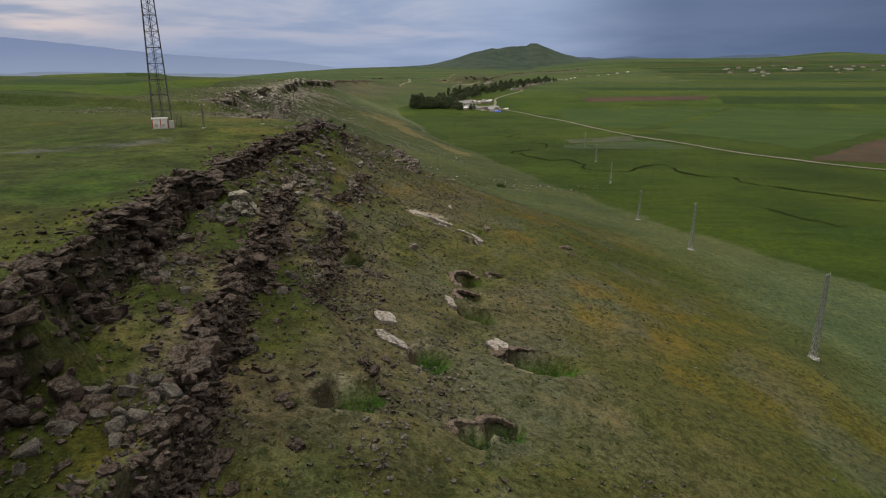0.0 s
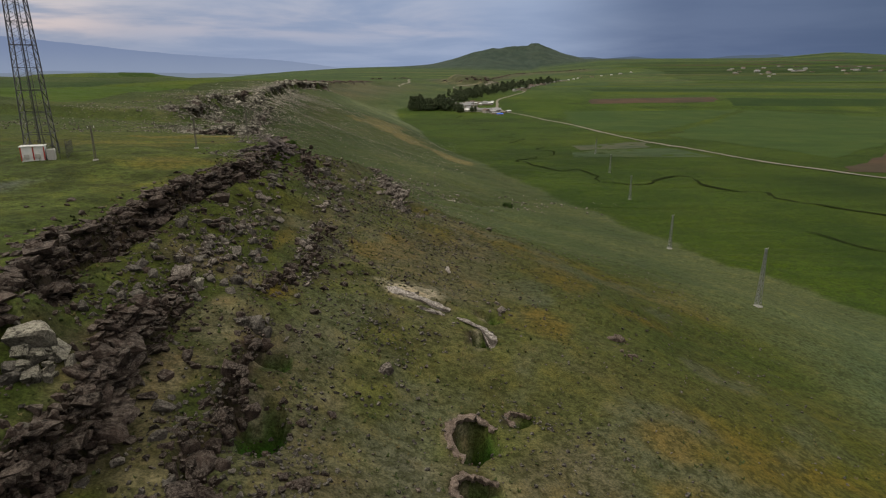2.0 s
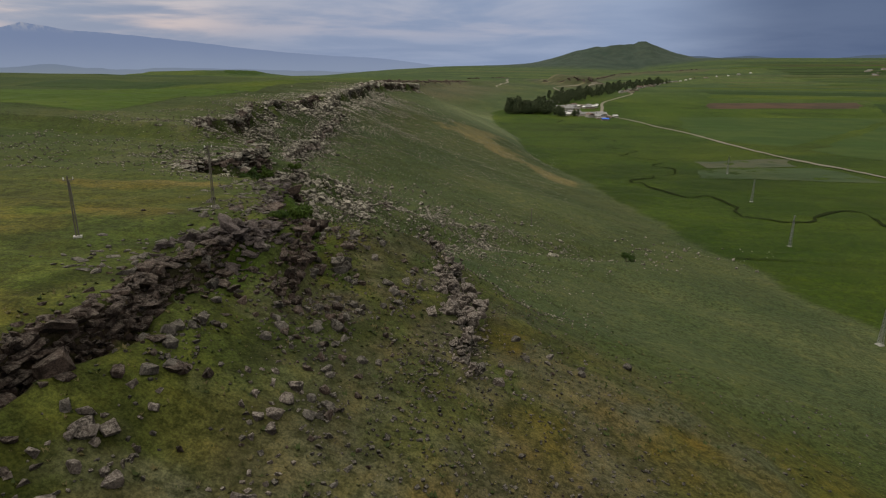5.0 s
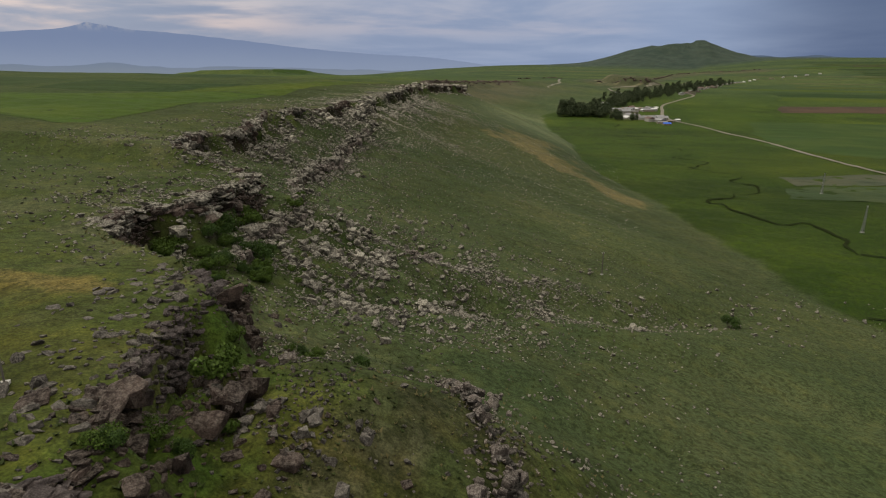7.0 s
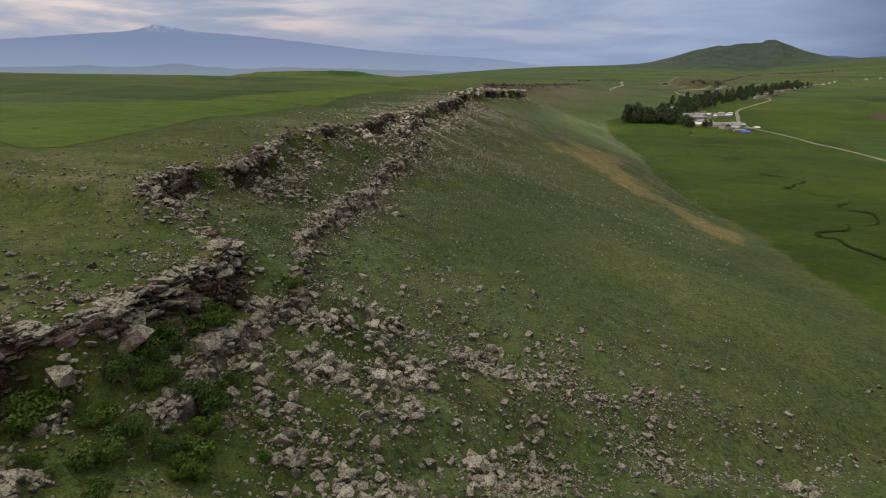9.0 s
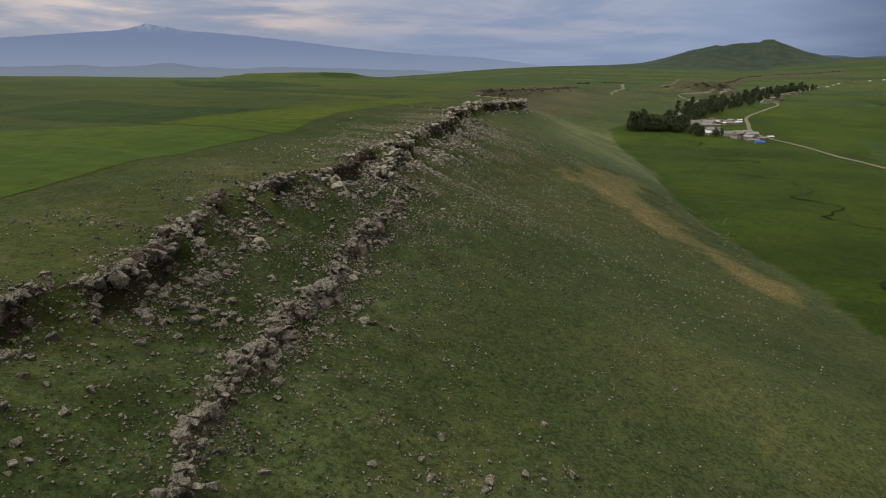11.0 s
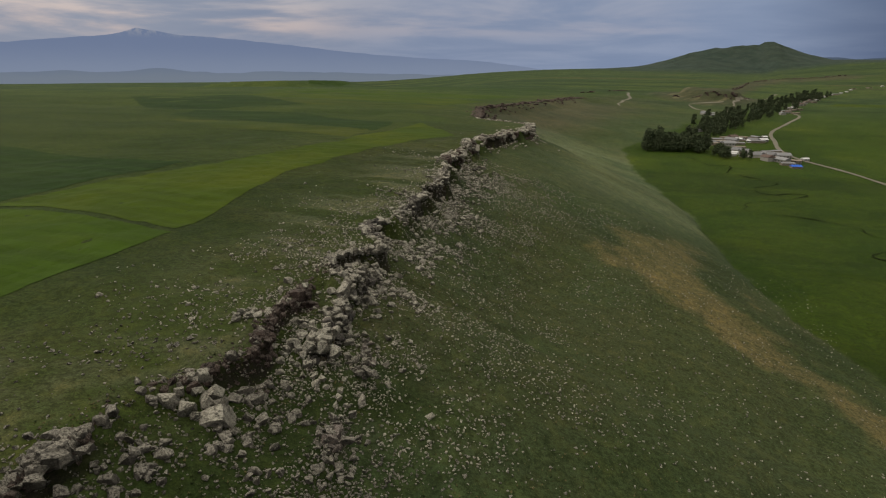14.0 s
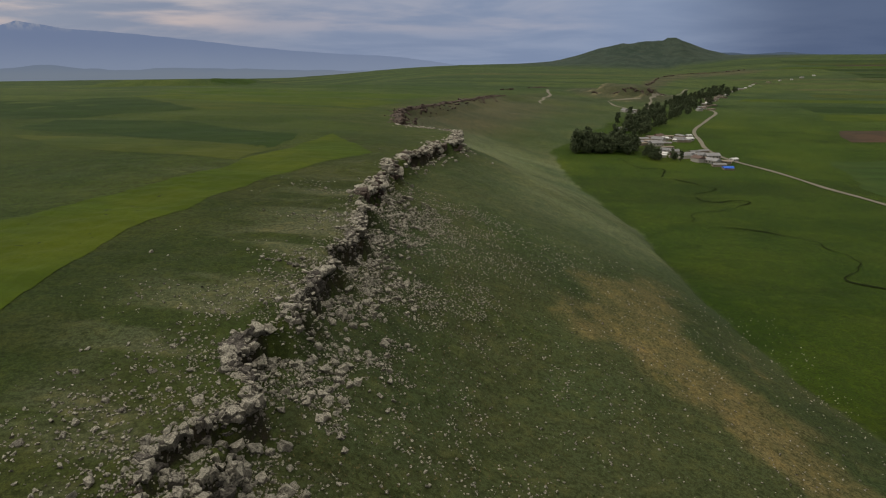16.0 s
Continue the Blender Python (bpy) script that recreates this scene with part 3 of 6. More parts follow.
def cover_color(x, y):
    """What grows or lies on the ground: the colour of turf, dry grass, soil and stone crumbs, with distance haze mixed
    into the far part.
    """
    rim, toe = lerp(y, RIM, 1), lerp(y, TOE, 1)
    s = (x - rim) / (toe - rim)
    shape = x.shape + (3,)

    def lay(c, rgb, w):
        return c + (np.array(rgb) - c) * np.clip(w, 0, 1)[..., None]

    near = step(y, 165, 120)
    c = np.zeros(shape) + np.array((0.059, 0.072, 0.017))
    up = step(x - rim, 1.0, -1.0)
    n1, n2, n3 = fbm(x, y, 30, 4, 51), fbm(x, y, 11, 4, 52), fbm(x, y, 4, 3, 53)
    slope = step(s, 0.0, 0.05)
    # near slope: olive and straw; far slope: dull grey-green
    c = lay(c, (0.072, 0.076, 0.021), slope * near)
    c = lay(c, (0.075, 0.090, 0.042), slope * (1 - near))
    straw = step(n1 + 0.5 * n2, -0.1, 0.6)
    c = lay(c, (0.165, 0.105, 0.018), straw * near * (0.56 * slope + 0.25 * up) * step(s, 0.7, 0.4))
    c = lay(c, (0.085, 0.072, 0.030), straw * 0.25 * (1 - near) * slope)
    fresh = step(n2 - 0.4 * n1, 0.25, 0.8)
    c = lay(c, (0.048, 0.078, 0.010), fresh * near * (0.8 - 0.45 * slope))
    # grass stays fresh on the benches between the rock steps
    c = lay(c, (0.038, 0.052, 0.012), near * slope * step(s, 0.135, 0.09) * step(fbm(x, y, 7, 3, 105), -0.5, 0.3) * 0.75)
    c = lay(c, (0.055, 0.082, 0.022), fresh * 0.3 * (1 - near))
    stony = step(n3 + 0.6 * n2, 0.35, 0.9) * step(s, 0.42, 0.1) * slope
    c = lay(c, (0.120, 0.105, 0.080), np.clip(0.7 * stony + 0.7 * near * step(fbm(x, y, 14, 3, 58), 0.1, 0.7) * step(s, 0.36, 0.2) * step(s, 0.04, 0.1), 0, 1) * 0.75 * (0.35 + 0.65 * near))
    bare = step(fbm(x, y, 16, 3, 57) + 0.4 * n3, 0.45, 0.85) * near * slope * step(s, 0.35, 0.2)
    c = lay(c, (0.150, 0.112, 0.080), bare * 0.8)
    mott = fbm(x, y, 2.2, 2, 59)
    c = c * (1 + 0.42 * np.clip(mott, -1, 1) * (0.3 + 0.7 * step(y, 420, 200)) * step(y, 520, 460) * step(x - rim, 42, 26) * step(x - rim, -44, -30))[..., None]
    # thin brown soil shows through the near slope
    c = lay(c, (0.112, 0.088, 0.056), near * slope * step(s, 0.05, 0.12) * step(s, 0.42, 0.28) * 0.26)
    # lower near slope fades to grey-green
    c = lay(c, (0.108, 0.106, 0.088), near * slope * step(fbm(x, y, 9, 4, 103) + 0.3 * n1, 0.15, 0.6) * step(s, 0.06, 0.14) * step(s, 0.5, 0.4) * 0.5)
    c = lay(c, (0.100, 0.120, 0.066), near * step(s + 0.10 * n1, 0.46, 0.66))
    # tan soil below the far scarp
    mid = np.interp(y, (345, 370, 385, 400, 420, 440, 457, 470), (16, 0, -15, -28, -40, -37, -30, -26))
    width = np.interp(y, (345, 370, 385, 400, 420, 440, 457), (4, 10, 16, 20, 19, 13, 6))
    tan = step(np.abs(x - mid) / width + 0.55 * n2, 1.2, 0.45) * step(y, 342, 356) * step(y, 475, 455)
    c = lay(c, (0.205, 0.150, 0.078), tan * (0.8 + 0.2 * np.clip(n3, -1, 1)))
    # brown slopes by the village, lightened in colour for the haze
    c = lay(c, (0.086, 0.078, 0.052), slope * step(y, 640, 760) * step(s, 0.75, 0.3) * step(y, 1400, 1100))
    # darker grass in the strip below the rim
    below_rim = step(x - rim, 0, 2) * step(x - rim, 24, 15) * step(y, 160, 170) * step(y, 330, 300)
    c = lay(c, (0.036, 0.050, 0.012), below_rim * step(fbm(x, y, 8, 3, 106), -0.6, 0.2) * 0.75)
    lush = step(x - rim, 0, 1.5) * step(x - rim, 9, 5) * step(y, 126, 132) * step(y, 162, 154)
    c = lay(c, (0.042, 0.076, 0.012), lush * step(n3 + 0.5 * n2, -0.5, 0.3) * 0.8)
    # bleached grass low on the slopes
    dry = step(s, 0.12, 0.5) * slope * (0.75 + 0.25 * np.clip(fbm(x * 0.3, y, 9, 3, 93), -1, 1))
    c = lay(c, (0.150, 0.163, 0.098), dry * step(y, 440, 530) * step(y, 860, 700))
    c = lay(c, (0.092, 0.102, 0.050), step(s, 0.2, 0.6) * slope * (1 - near) * step(y, 480, 400) * (1 - tan) * (0.35 + 0.4 * step(y, 260, 210)))
    # green ribbon of the valley floor
    edge = step(x - toe + 2.5 * n2, -1.5, 2)
    c = lay(c, (0.041, 0.066, 0.005), edge)
    c = lay(c, (0.050, 0.074, 0.005), edge * step(n1, 0.1, 0.9) * 0.6)
    c = lay(c, (0.046, 0.076, 0.008), edge * step(fbm(x / 2.2, y, 26, 3, 77), 0.0, 0.8) * 0.5)
    c = lay(c, (0.028, 0.050, 0.004), edge * step(n2, 0.35, 0.9) * 0.5)
    c = lay(c, (0.074, 0.094, 0.008), edge * step(fbm(x, y, 90, 4, 98), 0.2, 0.75) * 0.6)
    c = lay(c, (0.024, 0.040, 0.004), edge * step(fbm(x * 0.5, y, 50, 4, 99), 0.25, 0.8) * 0.55)
    # plateau behind the rim
    c = lay(c, (0.059, 0.075, 0.021), up * (1 - near) * 0.9)
    c = lay(c, (0.070, 0.076, 0.024), up * (1 - near) * step(fbm(x * 0.5, y, 12, 4, 97), 0.1, 0.7) * 0.7)
    c = lay(c, (0.128, 0.120, 0.074), up * (1 - near) * step(n3 + 0.7 * n2, 0.3, 0.9) * step(x - rim, -38, -4) * 0.5)
    streak = step(fbm(x * 0.22 + 0.1 * y, y * 1.1, 5.5, 3, 95), -0.1, 0.6) * step(x - rim, -32, -8) * up * step(y, 185, 210) * step(y, 460, 420)
    c = lay(c, (0.190, 0.176, 0.115), streak * (0.3 + 0.5 * step(y, 318, 345)))
    for px, py, a, b, tint in ((19, 72, 3.5, 3, (0.18, 0.11, 0.018)), (17.5, 63, 3.5, 5, (0.18, 0.115, 0.018)), (24, 54, 4, 3, (0.17, 0.11, 0.018)), (12, 64, 3.2, 6, (0.115, 0.115, 0.09)), (-43, 145.5, 7, 1.6, (0.26, 0.165, 0.07)), (-50, 143, 9, 3.0, (0.17, 0.115, 0.03)), (-38, 128, 6, 3.0, (0.17, 0.115, 0.03)), (-48, 121, 10, 4.0, (0.16, 0.12, 0.03)), (-33, 104, 6, 5.0, (0.16, 0.12, 0.03))):
        c = lay(c, tint, step(np.hypot((x - px) / a, (y - py) / b) + 0.35 * n3, 1.1, 0.5) * 0.45)
    # straw-orange patches of dead moss and grass
    for px, py, a, b in ((1.3, 117, 4.5, 6), (5.5, 123, 6, 5), (10, 121, 5, 5), (17.9, 122, 5, 4), (16.6, 107, 4, 6), (-5.7, 105, 3, 4), (-3.0, 134, 3.5, 9), (-13.6, 81.4, 2.2, 4.5), (10.5, 91, 4.5, 5), (-8.5, 99, 2, 3), (24, 100, 5, 4), (-16.2, 94, 1.2, 7)):
        c = lay(c, (0.185, 0.108, 0.020), step(np.hypot((x - px) / a, (y - py) / b) + 0.6 * n3 + 0.3 * n2, 1.25, 0.2) * 0.45)
    # gravelly brown soil round the tuff
    for px, py, a, b in ((-1, 97, 9, 15), (-3, 36, 7, 8), (-6, 52, 4, 12), (9, 62, 5, 9)):
        c = lay(c, (0.118, 0.094, 0.068), step(np.hypot((x - px) / a, (y - py) / b) + 0.45 * n2, 1.15, 0.4) * 0.6)
    # bleached soil round the broken tuff ledge
    c = lay(c, (0.40, 0.32, 0.28), step(np.hypot((x + 2.3) / 3.6, (y - 89.8) / 2.2) + 0.55 * n3, 1.2, 0.4) * 0.85)
    pale = step(np.hypot((x + 182) / 36.0, (y - 436 - 0.3 * (x + 182)) / 13.0), 1.1, 0.7)
    c = lay(c, (0.15, 0.142, 0.085), pale * step(n3 + 0.5 * n2, -0.5, 0.5) * 0.8)
    c = lay(c, (0.052, 0.076, 0.017), up * (1 - near) * step(x - rim, -36, -60) * 0.8)
    # far land: broad strips, shifted blue-green as haze in the colour
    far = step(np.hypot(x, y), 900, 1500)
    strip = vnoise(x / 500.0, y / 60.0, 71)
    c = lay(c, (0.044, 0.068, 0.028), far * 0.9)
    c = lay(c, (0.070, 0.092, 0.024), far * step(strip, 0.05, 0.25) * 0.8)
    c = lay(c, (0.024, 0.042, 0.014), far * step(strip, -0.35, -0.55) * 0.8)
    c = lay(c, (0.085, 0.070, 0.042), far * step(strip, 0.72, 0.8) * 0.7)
    # old spoil and worn tracks round the mast
    mid = np.interp(x, (-110, -80, -60, -50, -43, -39), (40, 58, 70, 76.5, 81, 89))
    track = step(np.abs(y - mid) + 2.0 * n2, 5.0, 1.5) * step(x, -38, -42) * step(x, -120, -95)
    c = lay(c, (0.118, 0.114, 0.122), track * step(n3 + 0.5 * n1, -0.6, 0.3))
    # lush floors of the hollows
    for px, py, a, b, dp in PITS:
        q = np.hypot((x - px) / a, (y - py) / b)
        c = lay(c, (0.032, 0.080, 0.010), step(q, 1.0, 0.85))
        c = lay(c, (0.34, 0.275, 0.235), step(q, 0.78, 1.0) * step(q, 1.3, 1.05) * step(x - px, 0.2 * a, -0.5 * a) * 0.75)
    scarp = np.interp(x, (110, 207, 305, 473, 600), (1600, 2010, 2280, 2417, 2540))
    c = lay(c, (0.085, 0.072, 0.050), step(np.abs(y - scarp + 60) + 40 * n1, 150, 60) * step(x, 90, 130) * step(x, 620, 520) * 0.8)
    kn = step(np.hypot((x - 58) / 80.0, (y - 1345) / 95.0), 1.35, 0.9)
    c = lay(c, (0.074, 0.070, 0.050), kn * 0.85)
    c = lay(c, (0.22, 0.18, 0.13), kn * step(fbm(x, y, 22, 3, 91), 0.45, 0.75) * 0.7)
    # skyline hill: blue-grey of the air painted into its cover
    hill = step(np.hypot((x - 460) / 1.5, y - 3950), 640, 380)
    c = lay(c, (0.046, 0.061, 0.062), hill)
    tone_and_haze = 1 - 0.03 * step(y, 170, 230) * step(y, 620, 480)
    tone_and_haze = tone_and_haze * (1 - 0.14 * step(y, 265, 320) * step(y, 470, 430) * (1 - tan) * step(x - toe, 4, -8) * step(x - rim, -60, -40))
    # ground beyond y 480 is lightened: distance haze painted into the colour
    tone_and_haze = tone_and_haze * (1 + 0.24 * step(y, 480, 900)) * (1 - 0.06 * step(x - rim, 32, 6) * step(y, 195, 235) * step(y, 620, 480))
    return c * np.array((0.86, 1.0, 0.96)) * tone_and_haze[..., None]


nx, ny = len(us), len(ys)
idx = np.arange(nx * ny).reshape(ny, nx)
quads = np.stack([idx[:-1, :-1], idx[:-1, 1:], idx[1:, 1:], idx[1:, :-1]], -1).reshape(-1, 4)
me = mesh_from("ground", np.stack([GX, GY, GZ], -1).reshape(-1, 3), quads, TURF)
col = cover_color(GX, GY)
gx = np.gradient(GZ, axis=1)
steep = np.abs(gx / np.gradient(GX, axis=1))
rock_and_shade = step(steep, 0.75, 1.5)[..., None] * step(GY, 900, 500)[..., None]
rock_and_shade = rock_and_shade * (1 - step(np.abs(GX - lerp(GY, RIM, 1) - 2), 8, 5) * 0.8 * (1 - rim_bare(GY)))[..., None]
rock_and_shade = rock_and_shade * (1 - 0.6 * step(GY, 114, 120) * step(GY, 170, 160))[..., None]
# past y 158 the rock face is near black: overhang shade painted in
tone = np.where((GY < 158)[..., None], np.array((0.045, 0.036, 0.031)), np.array((0.020, 0.017, 0.015)))
tone = np.where(((GY > 180) & (GX > lerp(GY, RIM, 1) + 7))[..., None], np.array((0.120, 0.105, 0.085)), tone)
for px, py, a, b, dp in PITS:            # the floors of the hollows are green, their inner walls earth darkened as undercut shade
    q = np.hypot((GX - px) / a, (GY - py) / b)
    rock_and_shade = rock_and_shade * (1 - step(q, 1.35, 1.1) * step(GX - px, -0.75 * a, -0.4 * a))[..., None]
col = (col + (tone - col) * rock_and_shade).reshape(-1, 3)
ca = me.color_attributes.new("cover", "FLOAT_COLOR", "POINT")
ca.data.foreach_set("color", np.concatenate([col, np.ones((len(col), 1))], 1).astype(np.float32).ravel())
me.polygons.foreach_set("use_smooth", np.ones(len(quads), bool))
tagged(new("ground", me), "rough grassy scarp with dry straw patches above a green valley", "ground", kind="structure")


# ---- fields, road, creek: draped on the ground ----
def drape(name, a, b, c, d, material, lift=0.12, nu=30, nv=12, label="", ragged=2.0):
    """A sheet between four corners (in order round it), laid on the ground."""
    u, v = np.meshgrid(np.linspace(0, 1, nu), np.linspace(0, 1, nv))
    a, b, c, d = (np.array(p, float) for p in (a, b, c, d))
    p = (a * (1 - u[..., None]) + b * u[..., None]) * (1 - v[..., None]) + (d * (1 - u[..., None]) + c * u[..., None]) * v[..., None]
    p[..., 0] += ragged * fbm(p[..., 0], p[..., 1], 25, 2, 81)
    p[..., 1] += ragged * fbm(p[..., 0], p[..., 1], 25, 2, 82)
    z = ground_z(p[..., 0], p[..., 1]) + lift
    i = np.arange(nu * nv).reshape(nv, nu)
    q = np.stack([i[:-1, :-1], i[:-1, 1:], i[1:, 1:], i[1:, :-1]], -1).reshape(-1, 4)
    me = mesh_from(name, np.stack([p[..., 0], p[..., 1], z], -1).reshape(-1, 3), q, material)
    return tagged(new(name, me), label, "field", kind="structure")


def ribbon(name, line, width, material, lift=0.2, label="", category="road", per=4.0, wobble=0.0, seed=0):
    """A strip along a line of places, laid on the ground."""
    pts = [Vector((*p, 0)) for p in line]
    out = []
    for k in range(len(pts) - 1):
        p0, p1, p2, p3 = pts[max(k - 1, 0)], pts[k], pts[k + 1], pts[min(k + 2, len(pts) - 1)]
        n = max(2, int((p2 - p1).length / per))
        for j in range(n):
            t = j / n
            out.append(0.5 * ((2 * p1) + (p2 - p0) * t + (2 * p0 - 5 * p1 + 4 * p2 - p3) * t * t + (3 * p1 - p0 - 3 * p2 + p3) * t ** 3))
    out.append(pts[-1])
    P = np.array([(p.x, p.y) for p in out])
    T = np.gradient(P, axis=0)
    T /= np.linalg.norm(T, axis=1)[:, None] + 1e-9
    N = np.stack([-T[:, 1], T[:, 0]], 1)
    if wobble:
        arc = np.cumsum(np.r_[0, np.linalg.norm(np.diff(P, axis=0), axis=1)])
        P = P + N * (wobble * (vnoise(arc / 14, arc * 0, seed) + 0.5 * vnoise(arc / 6, arc * 0, seed + 1)))[:, None]
    w = width * (1 + (0.9 if wobble else 0.25) * vnoise(np.arange(len(P)) / (6.0 if wobble else 3.0), np.zeros(len(P)), 90 + seed)) / 2
    L, R_ = P + N * w[:, None], P - N * w[:, None]
    V = np.concatenate([L, R_])
    Z = ground_z(V[:, 0], V[:, 1]) + lift
    n = len(P)
    i = np.arange(n - 1)
    q = np.stack([i, i + n, i + n + 1, i + 1], -1)
    me = mesh_from(name, np.c_[V, Z], q, material)
    return tagged(new(name, me), label, category, kind="structure")


# valley parcels: four corners, crop, what shows of it
VALLEY = [
    ((179, 525), (236, 392), (540, 700), (390, 830), "meadow", "wide green meadow behind the road"),
    ((120, 600), (172, 545), (380, 830), (150, 800), "meadow", "green meadow between road and village"),
    ((201, 889), (386, 915), (420, 992), (217, 955), "brown", "ploughed brown strip between green crops"),
    ((395, 868), (1500, 850), (1550, 925), (430, 975), "deep", "dark green crop strip in the valley"),
    ((440, 990), (440, 1020), (1540, 1000), (1520, 945), "lush", "green crop strip in the valley"),
    ((240, 1040), (1600, 1020), (1640, 1065), (260, 1110), "bright", "bright green crop strip in the valley"),
    ((260, 1130), (1700, 1080), (1800, 1190), (270, 1220), "deep", "dark green crop strip far in the valley"),
    ((215, 1298), (1700, 1230), (1800, 1320), (240, 1350), "bright", "bright green strip far in the valley"),
    ((360, 1400), (1900, 1360), (1980, 1450), (380, 1480), "olive", "olive strip far in the valley"),
    ((206, 343), (320, 452), (520, 430), (320, 300), "brown", "ploughed brown field beside the road"),
    ((88, 452), (92, 425), (141, 439), (152, 480), "tan", "pale gravelly patch in the meadow"),
    ((76, 395), (84, 420), (150, 436), (165, 392), "grey", "grey-green strip of fallow meadow"),
]
for a, b, c, d, crop, text in VALLEY:
    drape("field", a, b, c, d, CROPS[crop], 0.12, 60, 20, text, 4.0)
# long narrow strips of the far plain
strips = random.Random(17)
y0 = 1500.0
while y0 < 3000:
    deep = strips.uniform(22, 70) * (y0 / 1500.0)
    x0 = 470 + 0.22 * (y0 - 1500) + strips.uniform(-40, 160)
    for j in range(3):
        x1 = x0 + strips.uniform(380, 900)
        crop, text = strips.choice([("meadow", "green strip of crop far on the plain"), ("deep", "dark green strip far on the plain"), ("lush", "bright green strip far on the plain"), ("olive", "olive fallow strip far on the plain"), ("brown", "brown ploughed strip far on the plain"), ("meadow", "green strip of crop far on the plain")])
        drape("field", (x0, y0), (x1, y0 - 18), (x1 + 15, y0 + deep), (x0 + 10, y0 + deep * 0.9), CROPS[crop], 0.7, 40, 8, text, 4.0)
        x0 = x1 + strips.uniform(15, 60)
    y0 += deep + strips.uniform(14, 90)
# plateau parcels behind the rim
PLATEAU = [
    ((-115, 222), (-126, 331), (-176, 333), (-235, 215), "lush", "bright green young crop on the plateau"),
    ((-127, 333), (-137, 392), (-157, 410), (-178, 336), "bright", "light green crop band on the plateau"),
    ((-137, 392), (-134, 444), (-152, 450), (-157, 410), "bright", "light green crop band on the plateau"),
    ((-134, 444), (-121, 498), (-158, 560), (-152, 450), "bright", "bright green wedge of crop near the rim"),
    ((-179, 340), (-170, 388), (-262, 396), (-250, 338), "deep", "green crop parcel on the plateau"),
    ((-161, 498), (-170, 550), (-264, 608), (-244, 519), "deep", "dark green crop parcel on the plateau"),
    ((-244, 521), (-264, 608), (-330, 590), (-302, 535), "deep", "dark green crop parcel on the plateau"),
    ((-154, 466), (-159, 502), (-284, 512), (-222, 470), "olive", "olive meadow parcel on the plateau"),
    ((-351, 576), (-306, 692), (-474, 857), (-490, 700), "deep", "dark green parcel far on the plateau"),
    ((-200, 660), (-190, 740), (-420, 800), (-330, 712), "olive", "dry olive parcel on the plateau"),
    ((-210, 760), (-200, 880), (-520, 980), (-480, 860), "bright", "light green parcel far on the plateau"),
    ((-266, 300), (-272, 395), (-420, 430), (-430, 300), "deep", "dark green crop parcel on the plateau"),
    ((-245, 210), (-256, 292), (-430, 290), (-440, 190), "bright", "light green parcel on the plateau"),
    ((-220, 950), (-190, 1100), (-620, 1180), (-560, 1000), "lush", "green parcel far on the plateau"),
    ((-230, 1200), (-180, 1330), (-700, 1420), (-650, 1250), "meadow", "pale green parcel far on the plateau"),
]
for a, b, c, d, crop, text in PLATEAU:
    drape("field", a, b, c, d, CROPS[crop], 0.07, 72, 46, text, 2.5)

ROAD_LINE = [(420, 150), (330, 215), (226, 308), (199, 347), (181, 379), (165, 431), (144, 495), (125, 633), (108, 700), (96, 745), (78, 792), (71, 840), (74, 880), (80, 936), (110, 1020), (140, 1110), (135, 1180)]
ribbon("road", ROAD_LINE, 3.5, GRAVEL, 0.35, "pale gravel road through green fields to the village")
CREEKS = (
    ([(-6, 775), (4, 745), (22, 746), (16, 715)], 0.9),
    ([(21, 710), (30, 696), (41, 682), (24, 659), (28, 641), (49, 645), (38, 627), (18, 611), (12, 592), (12, 578), (19, 583), (38, 580), (53, 560), (61, 536), (45, 512), (54, 502), (61, 494), (54, 476), (47, 469)], 1.0),
    ([(47, 469), (58, 458), (71, 449), (62, 435), (64, 426), (71, 421), (66, 403), (57, 397), (55, 390), (44, 382), (43, 374), (49, 372), (61, 344), (72, 346), (74, 309)], 1.2),
    ([(74, 309), (96, 307), (106, 320), (117, 326), (121, 311), (122, 295), (137, 286), (137, 272), (147, 256), (158, 244), (180, 225), (215, 205)], 1.3),
    ([(56, 252), (67, 254), (84, 251)], 0.6),
    ([(115, 218), (121, 211), (126, 200), (131, 191)], 0.6),
)
for k, (line, width) in enumerate(CREEKS):
    ribbon("creek", line, width * 0.85, CREEKBED, 0.3, "narrow dark creek winding through the meadow", "creek", 1.5, 2.4, 5 + k)


for k, line in enumerate(([(-77, 1120), (-72, 1180), (-66, 1260), (-72, 1330)], [(60, 1150), (78, 1220), (96, 1300), (150, 1420), (190, 1560)], [(45, 1120), (20, 1180), (28, 1240), (70, 1265)])):
    ribbon("footpath", line, 4.0, GRAVEL, 0.4, "pale worn track on the hillside by the village", "track", 6.0, 3.0, 60 + k)


